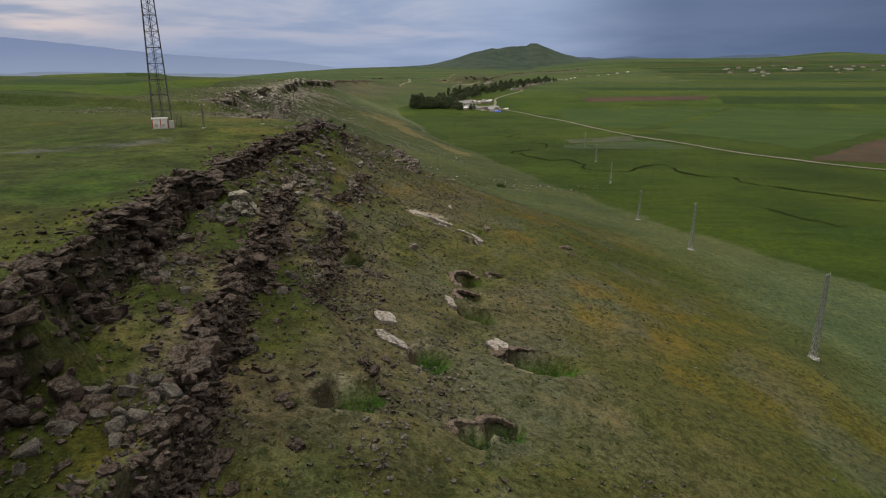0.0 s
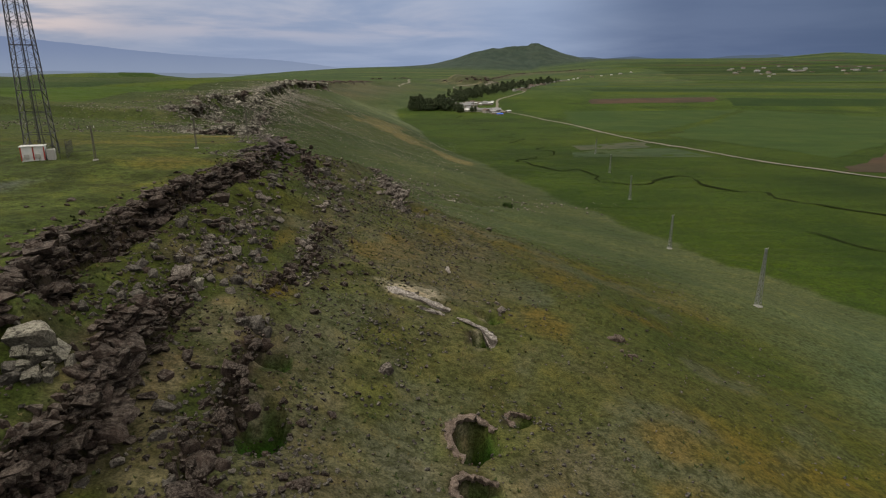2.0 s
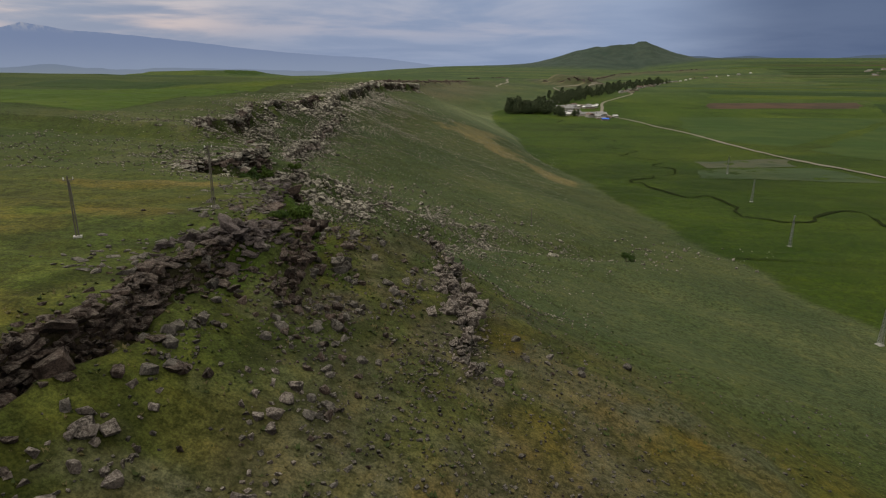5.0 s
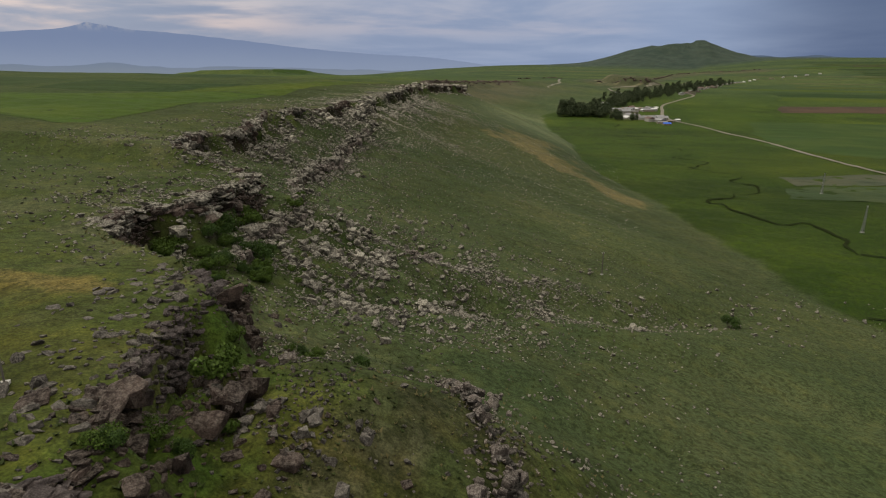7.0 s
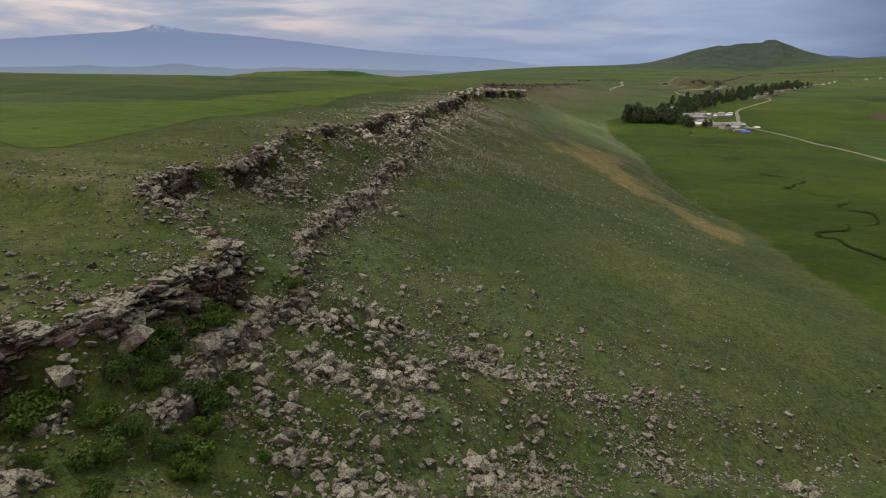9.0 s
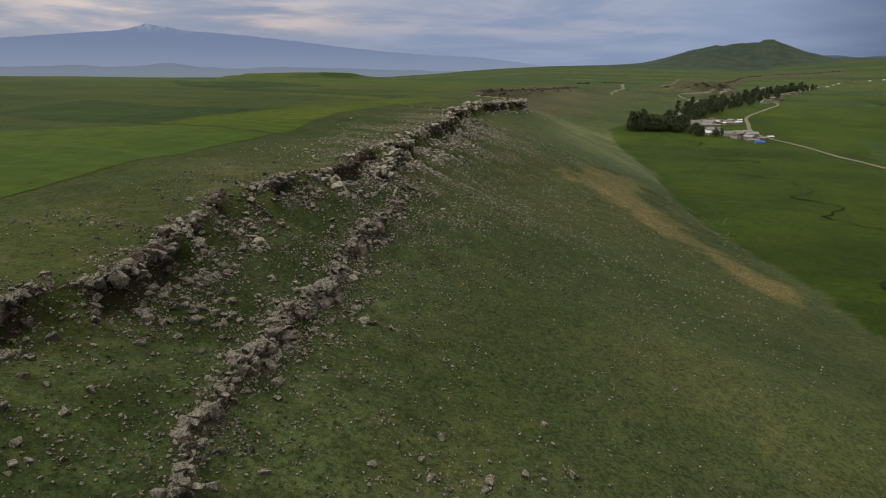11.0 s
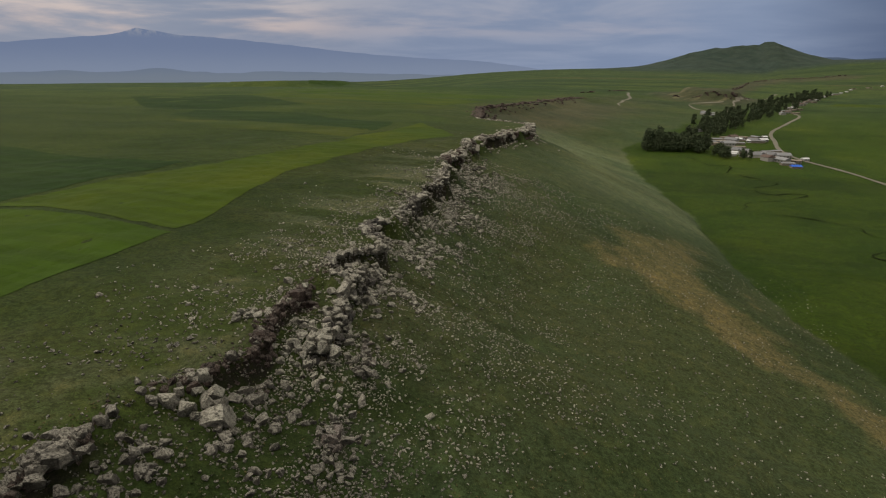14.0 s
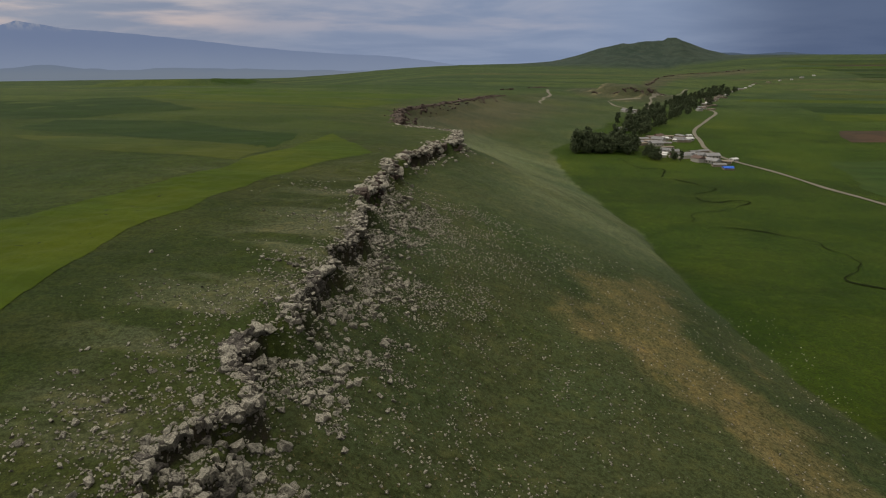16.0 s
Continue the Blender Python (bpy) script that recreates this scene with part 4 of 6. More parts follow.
# ---- tufts of coarse grass and weeds ----
def tufts(n, seed, material, lo, hi):
    rg = np.random.default_rng(seed)
    y = rg.uniform(2, 420, n)
    u = np.abs(rg.normal(0, 30, n)) - 3
    x = lerp(y, RIM, 1) + u
    on = rg.random(n) < 0.25 + 0.75 * step(fbm(x, y, 6, 3, 300 + seed), -0.1, 0.7)
    x, y = x[on], y[on]
    n = len(x)
    z = ground_z(x, y)
    s = lo + (hi - lo) * rg.random(n) ** 2.5
    V, F = [], []
    for k in range(5):
        a = rg.uniform(0, 6.28, n)
        w, l = s * rg.uniform(0.25, 0.5, n), s * rg.uniform(0.6, 1.2, n)
        ca, sa = np.cos(a), np.sin(a)
        p0 = np.stack([x - sa * w, y + ca * w, z - 0.03], -1)
        p1 = np.stack([x + sa * w, y - ca * w, z - 0.03], -1)
        p2 = np.stack([x + ca * l * 0.8, y + sa * l * 0.8, z + l * 0.7], -1)
        V.append(np.stack([p0, p1, p2], 1).reshape(-1, 3))
        F.append(np.arange(3 * n).reshape(n, 3) + 3 * n * k)
    return mesh_from("grass_tufts", np.concatenate(V), np.concatenate(F), material)


tagged(new("grass_tufts", tufts(42000, 1, plain_material("tuft_green", (0.045, 0.062, 0.018), 0.9, 0, 0.2, 0.5), 0.10, 0.34)), "dark green tufts of coarse grass on the slope", "grass", kind="stuff")
tagged(new("grass_tufts", tufts(30000, 2, plain_material("tuft_straw", (0.12, 0.105, 0.045), 0.9, 0, 0.2, 0.4), 0.10, 0.3)), "straw-coloured tufts of dry grass on the slope", "grass", kind="stuff")


# ---- rocks ----
def rock_protos(n, flat, seed, points=26):
    """Angular blocks: rounded boxes split along a few flat fractures, as arrays of corners and triangles."""
    rng = random.Random(seed)
    out = []
    for k in range(n):
        bm = bmesh.new()
        lean = Vector((rng.uniform(-0.2, 0.2), rng.uniform(-0.2, 0.2), 0))
        cuts = [(Vector((rng.gauss(0, 1), rng.gauss(0, 1), rng.gauss(0, 0.6))).normalized(), rng.uniform(0.62, 0.9)) for c in range(4)]
        for c in range(points):
            d = Vector((rng.gauss(0, 1), rng.gauss(0, 1), rng.gauss(0, 1))).normalized()
            p = Vector([math.copysign(abs(v) ** 0.42, v) for v in d])
            p = Vector((p.x * rng.uniform(0.82, 1.02), p.y * rng.uniform(0.72, 0.95), p.z * rng.uniform(0.85, 1.02))) + lean * p.z
            for way, far in cuts:
                over = p.dot(way) - far
                if over > 0:
                    p = p - way * over
            bm.verts.new((p.x, p.y, p.z * flat))
        bmesh.ops.convex_hull(bm, input=bm.verts)
        bmesh.ops.delete(bm, geom=[v for v in bm.verts if not v.link_faces], context="VERTS")
        bmesh.ops.triangulate(bm, faces=bm.faces)
        bm.verts.index_update()
        out.append((np.array([v.co[:] for v in bm.verts]), np.array([[v.index for v in f.verts] for f in bm.faces])))
        bm.free()
    return out


def chip_protos(n, seed):
    """Small plain stones: skewed boxes."""
    rg_ = np.random.default_rng(seed)
    corners = np.array([(x, y, z) for x in (-1, 1) for y in (-1, 1) for z in (-0.7, 0.7)], float)
    sides = np.array([(0, 1, 3), (0, 3, 2), (4, 6, 7), (4, 7, 5), (0, 4, 5), (0, 5, 1), (2, 3, 7), (2, 7, 6), (0, 2, 6), (0, 6, 4), (1, 5, 7), (1, 7, 3)])
    return [(corners * rg_.uniform(0.45, 1.0, (8, 3)), sides) for k in range(n)]


CHIPS = chip_protos(10, 8)
SLABS, BLOCKS = rock_protos(14, 0.33, 5, 24), rock_protos(16, 0.74, 6)
STONES = rock_protos(12, 0.70, 9, 11)


def turns(yaw, tilt, lean):
    cy, sy, ct, st, cl_, sl = np.cos(yaw), np.sin(yaw), np.cos(tilt), np.sin(tilt), np.cos(lean), np.sin(lean)
    o, i = np.zeros_like(yaw), np.ones_like(yaw)
    Z = np.stack([np.stack([cy, -sy, o], -1), np.stack([sy, cy, o], -1), np.stack([o, o, i], -1)], -2)
    X = np.stack([np.stack([i, o, o], -1), np.stack([o, ct, -st], -1), np.stack([o, st, ct], -1)], -2)
    Y = np.stack([np.stack([cl_, o, sl], -1), np.stack([o, i, o], -1), np.stack([-sl, o, cl_], -1)], -2)
    return Z @ X @ Y


def pile(name, protos, P, size, rng, material, tilt=0.25, yaw=None):
    """All the rocks of one pile in one mesh. P: centres; size: half widths."""
    n = len(P)
    if n == 0:
        return None
    kind = rng.integers(0, len(protos), n)
    Rm = turns(rng.uniform(0, 6.283, n) if yaw is None else yaw, rng.normal(0, tilt, n), rng.normal(0, tilt, n))
    S = size[:, None] * np.stack([rng.uniform(0.8, 1.25, n), rng.uniform(0.65, 1.05, n), rng.uniform(0.7, 1.15, n)], -1)
    V, F, base = [], [], 0
    for k, (pv, pf) in enumerate(protos):
        sel = np.nonzero(kind == k)[0]
        if len(sel) == 0:
            continue
        v = np.einsum("nij,nvj->nvi", Rm[sel], pv[None] * S[sel][:, None, :]) + P[sel][:, None, :]
        f = pf[None] + (np.arange(len(sel)) * len(pv))[:, None, None] + base
        V.append(v.reshape(-1, 3))
        F.append(f.reshape(-1, 3))
        base += v.shape[0] * v.shape[1]
    return mesh_from(name, np.concatenate(V), np.concatenate(F), material)


PROTO_MESH = {}


def rock_objects(parent, name, protos, P, size, rng, material, tilt=0.25, yaw=None):
    """Rocks as objects of their own that share a few meshes."""
    made = []
    for j, (p, s) in enumerate(zip(P, size)):
        k = int(rng.integers(0, len(protos)))
        key = (id(protos), k, material.name)
        if key not in PROTO_MESH:
            PROTO_MESH[key] = mesh_from(name, protos[k][0], protos[k][1], material)
        ob = new(name, PROTO_MESH[key])
        ob.matrix_basis = Matrix.LocRotScale(Vector(p), Euler((rng.normal(0, tilt), rng.normal(0, tilt), rng.uniform(0, 6.28) if yaw is None else yaw[j])),
                                             Vector((s * rng.uniform(0.8, 1.25), s * rng.uniform(0.65, 1.05), s * rng.uniform(0.7, 1.15))))
        ob.parent = parent
        made.append(ob)
    return made


def clumpy(x, y, size, seed, lo=-0.1, hi=0.7):
    return step(fbm(x, y, size, 3, seed), lo, hi)


def along(fx, y0, y1, gap):
    """Places along a line x = fx(y), evenly by length."""
    y = np.arange(y0, y1, 0.15)
    x = fx(y)
    arc = np.r_[0, np.cumsum(np.hypot(np.diff(x), np.diff(y)))]
    s = np.arange(0, arc[-1], gap)
    return np.interp(s, arc, x), np.interp(s, arc, y)


def face_rocks(fx, y0, y1, drop, gap, rng, lo=0.35, hi=1.1, lip=1.5, foot=2.4, gaps=rim_bare, seed=0, cap=1.0, stacked=False):
    """Blocks that make up a rock step: heavy cap blocks that jut over the edge, set back courses below them, broken by
    grassy gaps, with flat ones bedded behind the lip and a skirt of fallen ones at the foot."""
    Ps, Ss, Ls, Ws = [], [], [], []

    def add(x, y, z, s, on, low=False, lie=None):
        Ws.append(rng.uniform(0, 6.283, len(x))[on] if lie is None else (lie + rng.choice((0.0, 1.571, 3.142, 4.712), len(x)) + rng.normal(0, 0.22, len(x)))[on])
        Ps.append(np.stack([x, y, z], -1)[on])
        Ss.append(s[on])
        Ls.append(np.full(int(on.sum()), low))

    def stations(step_):
        X, Y = along(fx, y0, y1, step_)
        keep = drop(Y) > 0.3
        X, Y = X[keep], Y[keep]
        k = max(3, int(4.0 / step_)) | 1                     # the way out of the face, smoothed over four metres
        soft = lambda v: np.convolve(np.pad(v, k // 2, mode="edge"), np.ones(k) / k, "valid")
        tx, ty = np.gradient(soft(X)), np.gradient(soft(Y))
        n = np.hypot(tx, ty) + 1e-9
        return X, Y, ty / n, -tx / n

    # cap blocks, some of them in pairs on one another
    X, Y, nx_, ny_ = stations(0.95 * cap)
    solid, d = gaps(Y), drop(Y)
    for off, tall, share, p in ((0.35, 0.0, 1.0, 1.0), (0.1, 0.45, 0.35, 0.7), (-0.8, -0.25, 0.75, 0.85), (-2.0, -0.3, 0.4, 0.6)) + (((0.3, -1.1, 0.9, 0.85), (0.32, -0.5, 0.7, 0.6)) if cap > 1.1 else ()):
        s = p * cap * np.clip(0.62 * np.exp(rng.normal(0, 0.38, len(X))), 0.3, 1.35) * np.clip(d / 2.2, 0.45, 1.0)
        on = rng.random(len(X)) < share * solid
        s = s * (0.7 + 0.65 * step(vnoise(Y / 5.0, Y * 0 + off, 310 + seed), -0.3, 0.7))
        o = (off + (0.35 if cap > 1.4 and off > 0 else 0.0)) * cap + rng.normal(0, 0.3 if cap > 1.4 or stacked else 0.7, len(X))
        x, y = X + o * nx_, Y + o * ny_ + rng.normal(0, 0.3, len(X))
        top = ground_z(X - 1.6 * nx_, Y - 1.6 * ny_)
        z = np.where(off > 0, top - 0.3 * s + tall * s, ground_z(x, y) - 0.25 * s) if off > 0.2 else np.maximum(top - 0.3 * s, ground_z(x, y) - 0.2 * s) + max(tall, 0) * s
        add(x, y, z, s, on, False, np.arctan2(ny_, nx_))
    X, Y, nx_, ny_ = stations(gap)
    solid, d = gaps(Y), drop(Y)                                                        # 0: overgrown, 1: bare rock
    chunk = 0.75 + 0.6 * step(vnoise(Y / 6.0, Y * 0, 230 + seed), -0.1, 0.7)            # stretches of coarser blocks
    top = ground_z(X - 1.8 * nx_, Y - 1.8 * ny_)
    size = lambda p: np.clip(lo * np.exp(rng.normal(-0.15, 0.6, len(X))), 0.12, hi) * chunk * p
    spread = 0.4 + 1.4 * step(vnoise(Y / 8.0, Y * 0, 270 + seed), -0.6, 0.8)             # how far the stones lie about
    courses = 8 if stacked else 6
    for layer in range(courses):
        f = 0.2 + 0.8 * layer / (courses - 1.0)
        on = rng.random(len(X)) < (1.0 if stacked else 0.8) * solid * np.clip(d / 2.8, 0.3, 1.0)
        s = size(1.2)
        o = (0.05 if stacked else -0.5 if cap > 1.4 else -0.35) + 0.5 * vnoise(Y / 1.7, Y * 0 + layer * 3.1, 250 + seed) + rng.normal(0, 0.2, len(X)) + (f - 0.3) * 1.1
        x, y = X + o * nx_, Y + o * ny_ + rng.normal(0, 0.25, len(X))
        z = top - f * d * 0.95 - 0.3 * s + rng.normal(0, 0.1, len(X))
        # courses below 0.4 of the drop get the shade-toned rock
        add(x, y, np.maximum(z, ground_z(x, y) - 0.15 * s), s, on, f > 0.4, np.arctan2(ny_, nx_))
    heap = clumpy(X, Y, 5, 290 + seed, -0.35, 0.4)
    for off, w, p, share in ((-lip, 1.1, 0.6, 0.4), (foot * 0.6, 0.9, 0.9, 0.7), (foot, 1.4, 0.75, 0.7), (foot * 1.9, 2.2, 0.6, 0.55), (-lip * 2.2, 1.6, 0.5, 0.3), (foot * 0.3, 0.8, 0.6, 0.8)):
        on = rng.random(len(X)) < share * (0.2 + 0.8 * solid) * (0.15 + 0.85 * heap)
        s = size(p)
        o = (off + rng.normal(0, w, len(X))) * spread
        x, y = X + o * nx_, Y + o * ny_ + rng.normal(0, 0.6, len(X))
        add(x, y, ground_z(x, y) + 0.1 * s, s, on)
    # large fallen blocks
    X, Y, nx_, ny_ = stations(2.2 * cap)
    o = foot * rng.uniform(0.4, 2.6, len(X))
    x, y = X + o * nx_, Y + o * ny_ + rng.normal(0, 1.0, len(X))
    s = cap * rng.uniform(0.32, 0.8, len(X))
    add(x, y, ground_z(x, y) + 0.15 * s, s, rng.random(len(X)) < 0.6 * (0.3 + 0.7 * gaps(Y)) * (1 - 0.85 * step(Y, 126, 131) * step(Y, 160, 155)))
    return np.concatenate(Ps), np.concatenate(Ss), np.concatenate(Ls), np.concatenate(Ws)


def rock_face(name, label, P, S, low, protos, material, rng, singles=300, stretch=None, tilt=0.25, under=None, lie=None):
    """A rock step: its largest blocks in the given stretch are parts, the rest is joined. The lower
    courses take a darker rock: shade under the caps put into their colour."""
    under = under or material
    lie = rng.uniform(0, 6.283, len(P)) if lie is None else lie
    root = tagged(new(name), label, "cliff", kind="structure")
    inside = np.ones(len(P), bool) if stretch is None else (P[:, 1] > stretch[0]) & (P[:, 1] < stretch[1])
    order = np.argsort(-S * inside)[:singles]
    pick = np.zeros(len(P), bool)
    pick[order] = inside[order]
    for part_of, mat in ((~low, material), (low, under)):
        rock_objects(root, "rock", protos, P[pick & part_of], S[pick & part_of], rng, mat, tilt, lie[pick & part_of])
        for shapes, which in ((protos, S >= 0.45), (STONES, (S >= 0.2) & (S < 0.45)), (CHIPS, S < 0.2)):
            on = ~pick & part_of & which
            rest = pile("rubble", shapes, P[on], S[on], rng, mat, tilt, lie[on])
            if rest is not None:
                ob = tagged(new("rubble", rest), kind="stuff")
                ob.parent = root
    return root


rng = np.random.default_rng(11)
rim_drop = lambda y: lerp(y, RIM, 3)
led = lambda i: (lambda y: ledge_x(i, y))
led_bare = lambda i: (lambda y: bare(y, LEDGE_GAPS[i] + (0.55 * step(y, 205, 225) * step(y, 290, 270) if i == 2 else 0.0), i + 1))
led_drop = lambda i: (lambda y: lerp(y, LEDGES[i], 2))
cleft = lambda y: np.maximum(rim_bare(y), 0.8 * step(y, 320, 314))
alcove = lambda y: np.maximum(rim_bare(y), 0.95 * np.maximum(step(y, 206, 212) * step(y, 226, 220), step(y, 236, 240) * step(y, 256, 251)))
massive = lambda y: np.maximum(rim_bare(y), 0.95 * step(y, 163, 167))
heaped = lambda y: np.maximum(rim_bare(y), 0.9 * step(y, 114, 119) * step(y, 131, 127))

FACES = (
    # line, from, to, drop, gap, sizes, lip, foot, gaps, shapes, rock, cap size, single blocks, their stretch, words
    (rim_x, 2, 108, rim_drop, 0.26, 0.27, 0.95, 1.4, 2.2, rim_bare, SLABS, BASALT, 0.95, 300, (12, 90), "dark layered basalt rim breaking off below the grassy plateau"),
    (led(0), 4, 76, led_drop(0), 0.24, 0.28, 1.0, 3.0, 2.2, led_bare(0), SLABS, BASALT, 0.9, 300, (4, 60), "dark basalt ledge of stacked slabs with grass on top"),
    (led(1), 30, 106, led_drop(1), 0.40, 0.22, 0.7, 1.4, 2.2, led_bare(1), BLOCKS, BASALT, 0.6, 200, None, "low broken line of dark basalt on the slope"),
    (rim_x, 108, 134, rim_drop, 0.34, 0.30, 1.1, 1.4, 2.2, heaped, SLABS, BASALT, 0.95, 250, None, "dark brown basalt rim breaking into big slabs"),
    (rim_x, 134, 151, rim_drop, 0.36, 0.24, 0.8, 1.4, 1.6, rim_bare, SLABS, MAUVE, 0.9, 200, None, "dark basalt rim overgrown with grass and shrubs"),
    (rim_x, 163, 203, rim_drop, 0.28, 0.34, 1.1, 1.8, 2.6, massive, SLABS, CRUSTED, 1.15, 300, (160, 203), "pale lichened basalt rim with dark overhangs"),
    (led(2), 174, 328, led_drop(2), 0.20, 0.25, 0.95, 2.0, 2.6, led_bare(2), BLOCKS, CRUSTED, 0.85, 300, (174, 250), "pale broken basalt ledge below the rim"),
    (rim_x, 203, 292, rim_drop, 0.26, 0.26, 1.0, 2.2, 2.8, alcove, BLOCKS, CRUSTED, 0.9, 300, None, "pale and dark basalt rim broken into blocks"),
    (rim_x, 292, 326, rim_drop, 0.34, 0.24, 0.8, 1.4, 2.0, cleft, BLOCKS, BASALT, 0.75, 120, None, "dark cleft of bare basalt in the turf"),
    (rim_x, 326, 430, rim_drop, 0.26, 0.26, 1.1, 2.4, 3.0, rim_bare, BLOCKS, LICHEN, 0.85, 300, (326, 400), "pale lichened basalt crest above the slope"),
    (led(5), 302, 344, led_drop(5), 0.30, 0.28, 1.1, 2.0, 2.8, led_bare(5), BLOCKS, LICHEN, 1.12, 200, None, "pale fractured basalt wall standing before the crest"),
    (rim_x, 430, 640, rim_drop, 0.8, 0.6, 1.6, 2.4, 3.2, rim_bare, BLOCKS, LICHEN, 1.5, 100, (430, 500), "distant pale basalt crest bending along the plateau"),
    (rim_x, 640, 1150, rim_drop, 2.0, 1.0, 2.6, 3.0, 5.0, rim_bare, BLOCKS, BASALT, 2.2, 60, (640, 800), "far dark line of basalt at the plateau edge"),
    (led(3), 118, 168, led_drop(3), 0.17, 0.22, 0.8, 1.2, 1.8, led_bare(3), BLOCKS, RUSTY, 0.85, 200, None, "rusty grey spine of broken basalt on the slope"),
    (led(4), 116, 166, led_drop(4), 0.30, 0.24, 0.8, 1.2, 2.0, led_bare(4), BLOCKS, BASALT, 0.9, 150, None, "dark lower step of basalt overgrown with shrubs"),
)
for k, (fx, y0, y1, drop, gap, lo, hi, lip, foot, gaps, protos, mat, cap, singles, stretch, text) in enumerate(FACES):
    P, S, low, lie = face_rocks(fx, y0, y1, drop, gap, rng, lo, hi, lip, foot, gaps, k, cap, protos is SLABS)
    # the darker under-rock stands in for shade beneath the cap blocks
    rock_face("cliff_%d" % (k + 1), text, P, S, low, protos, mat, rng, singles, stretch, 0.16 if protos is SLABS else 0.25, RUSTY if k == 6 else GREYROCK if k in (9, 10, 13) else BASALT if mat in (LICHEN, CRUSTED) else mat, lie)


def strew(n, rect, density, lo, hi, power, rng):
    """Stones thrown over a rectangle, thinned by density(x, y); small ones are commonest."""
    x, y = rng.uniform(rect[0], rect[1], n), rng.uniform(rect[2], rect[3], n)
    on = rng.random(n) < density(x, y)
    x, y = x[on], y[on]
    s = lo + (hi - lo) * rng.random(len(x)) ** power
    return np.stack([x, y, ground_z(x, y) + 0.2 * s], -1), s


def grass_lane(x, y):
    """The grassy lane between the two strips of boulders on the bench."""
    return step(np.abs(x - np.interp(y, (78, 88, 91, 96, 101, 105, 114), (-13.6, -15.3, -15.7, -16.5, -17.4, -18.2, -19.2))), 1.5, 0.7) * step(y, 76, 82) * step(y, 116, 110)


def d_near(x, y):
    u = x - lerp(y, RIM, 1)
    strip = step(y, 74, 84) * step(y, 130, 120) * step(u, 1, 4) * step(u, 19, 14) * clumpy(x * 1.3, y * 0.7, 4, 62, -0.15, 0.5)
    clear = step(np.hypot((x + 1.2) / 4.0, (y - 88.0) / 3.6), 0.85, 1.15) * (1 - 0.9 * grass_lane(x, y))
    return np.maximum(step(u, 0.5, 3) * (0.05 + 0.95 * clumpy(x * 1.5, y * 0.6, 6, 61, 0.0, 0.7)) * step(u, 34, 8), 0.5 * strip) * clear


def d_fan(x, y):
    mid = np.interp(x, (-56, -48, -40, -33, -27, -13, 2.5, 26, 44, 70), (190, 192, 193, 198, 197, 207, 213, 242, 255, 266))
    half = np.interp(x, (-56, -48, -40, -33, -27, -13, 2.5, 26, 44, 70), (9, 15, 19, 19, 15, 13, 13, 13, 11, 10))
    q = np.abs(y - mid) / half
    body = (0.9 * step(q, 1.15, 0.4) + 0.4 * step(q, 2.8, 0.9)) * (0.5 + 0.5 * step(x, 5, -22)) * step(y, 163, 171)
    return body * step(x, -56, -46) * step(x, 78, 30) * (0.10 + 0.9 * clumpy(x, y, 6, 63, -0.3, 0.6)) * (0.55 + 0.45 * step(x, 5, -25))


def d_far(x, y):
    u = x - lerp(y, RIM, 1)
    w = (u - 3.5) / 4.5
    apron = np.exp(-w * w) * step(y, 205, 235) * step(y, 470, 440) * (0.2 + 0.8 * clumpy(x, y, 6, 68, -0.4, 0.5))
    v = (x - ledge_x(2, y)) / 4.0
    band = np.exp(-v * v) * step(y, 188, 200) * step(y, 326, 312)
    wide = (0.75 * step(u, 46, 8) ** 1.5 + 0.06 * step(u, 90, 40)) * (0.08 + 1.0 * clumpy(x, y, 9, 65, -0.05, 0.5)) * (1 - 0.55 * step(y, 240, 230) * step(u, 26, 18))
    band = 0.9 * band * (0.25 + 0.75 * clumpy(x, y, 5, 66, -0.5, 0.5))
    return np.maximum(0.9 * apron, step(u, 1, 4) * np.maximum(wide, band))


def d_top(x, y):
    u = x - lerp(y, RIM, 1)
    lip = 0.9 * step(u, -16, -3) * step(y, 158, 164) * step(y, 214, 202) * clumpy(x * 0.35, y * 1.5, 5, 85, -0.2, 0.5)
    return step(u, -36, -4) * step(u, 1, -1) * np.maximum(lip + clumpy(x * 0.4, y * 1.3, 8, 67, 0.0, 0.7) * (0.3 + 0.7 * step(u, -16, -2)), 0.9 * np.maximum(step(np.hypot((x + 102) / 13.0, (y - 331) / 16.0), 1.1, 0.4), step(np.hypot((x + 98) / 10.0, (y - 312) / 11.0), 1.15, 0.5)) * clumpy(x, y, 5, 71, -0.4, 0.5))


def d_bench(x, y):
    upper = step(np.abs(x - np.interp(y, (82, 85, 101, 107), (-20.0, -19.8, -19.3, -20.5))), 3.0, 0.8) * step(y, 74, 82) * step(y, 108, 101)
    lower = step(np.abs(x - np.interp(y, (80, 86, 90, 94, 99, 103, 110), (-11.6, -12.8, -13.4, -14.4, -14.4, -14.0, -16.0))), 1.9, 0.5) * step(y, 80, 86) * step(y, 113, 106)
    return np.maximum(upper, 0.9 * lower) * (0.3 + 0.7 * clumpy(x, y, 3.5, 81, -0.4, 0.3)) * (1 - grass_lane(x, y))


def d_spur(x, y):
    u = x - lerp(y, RIM, 1)
    return step(u, 2, 8) * step(u, 40, 20) * (0.05 + 0.5 * clumpy(x, y, 7, 69, 0.1, 0.8)) * (1 - 0.85 * step(np.hypot((x + 20) / 8.0, (y - 143) / 8.0), 1.2, 0.8))


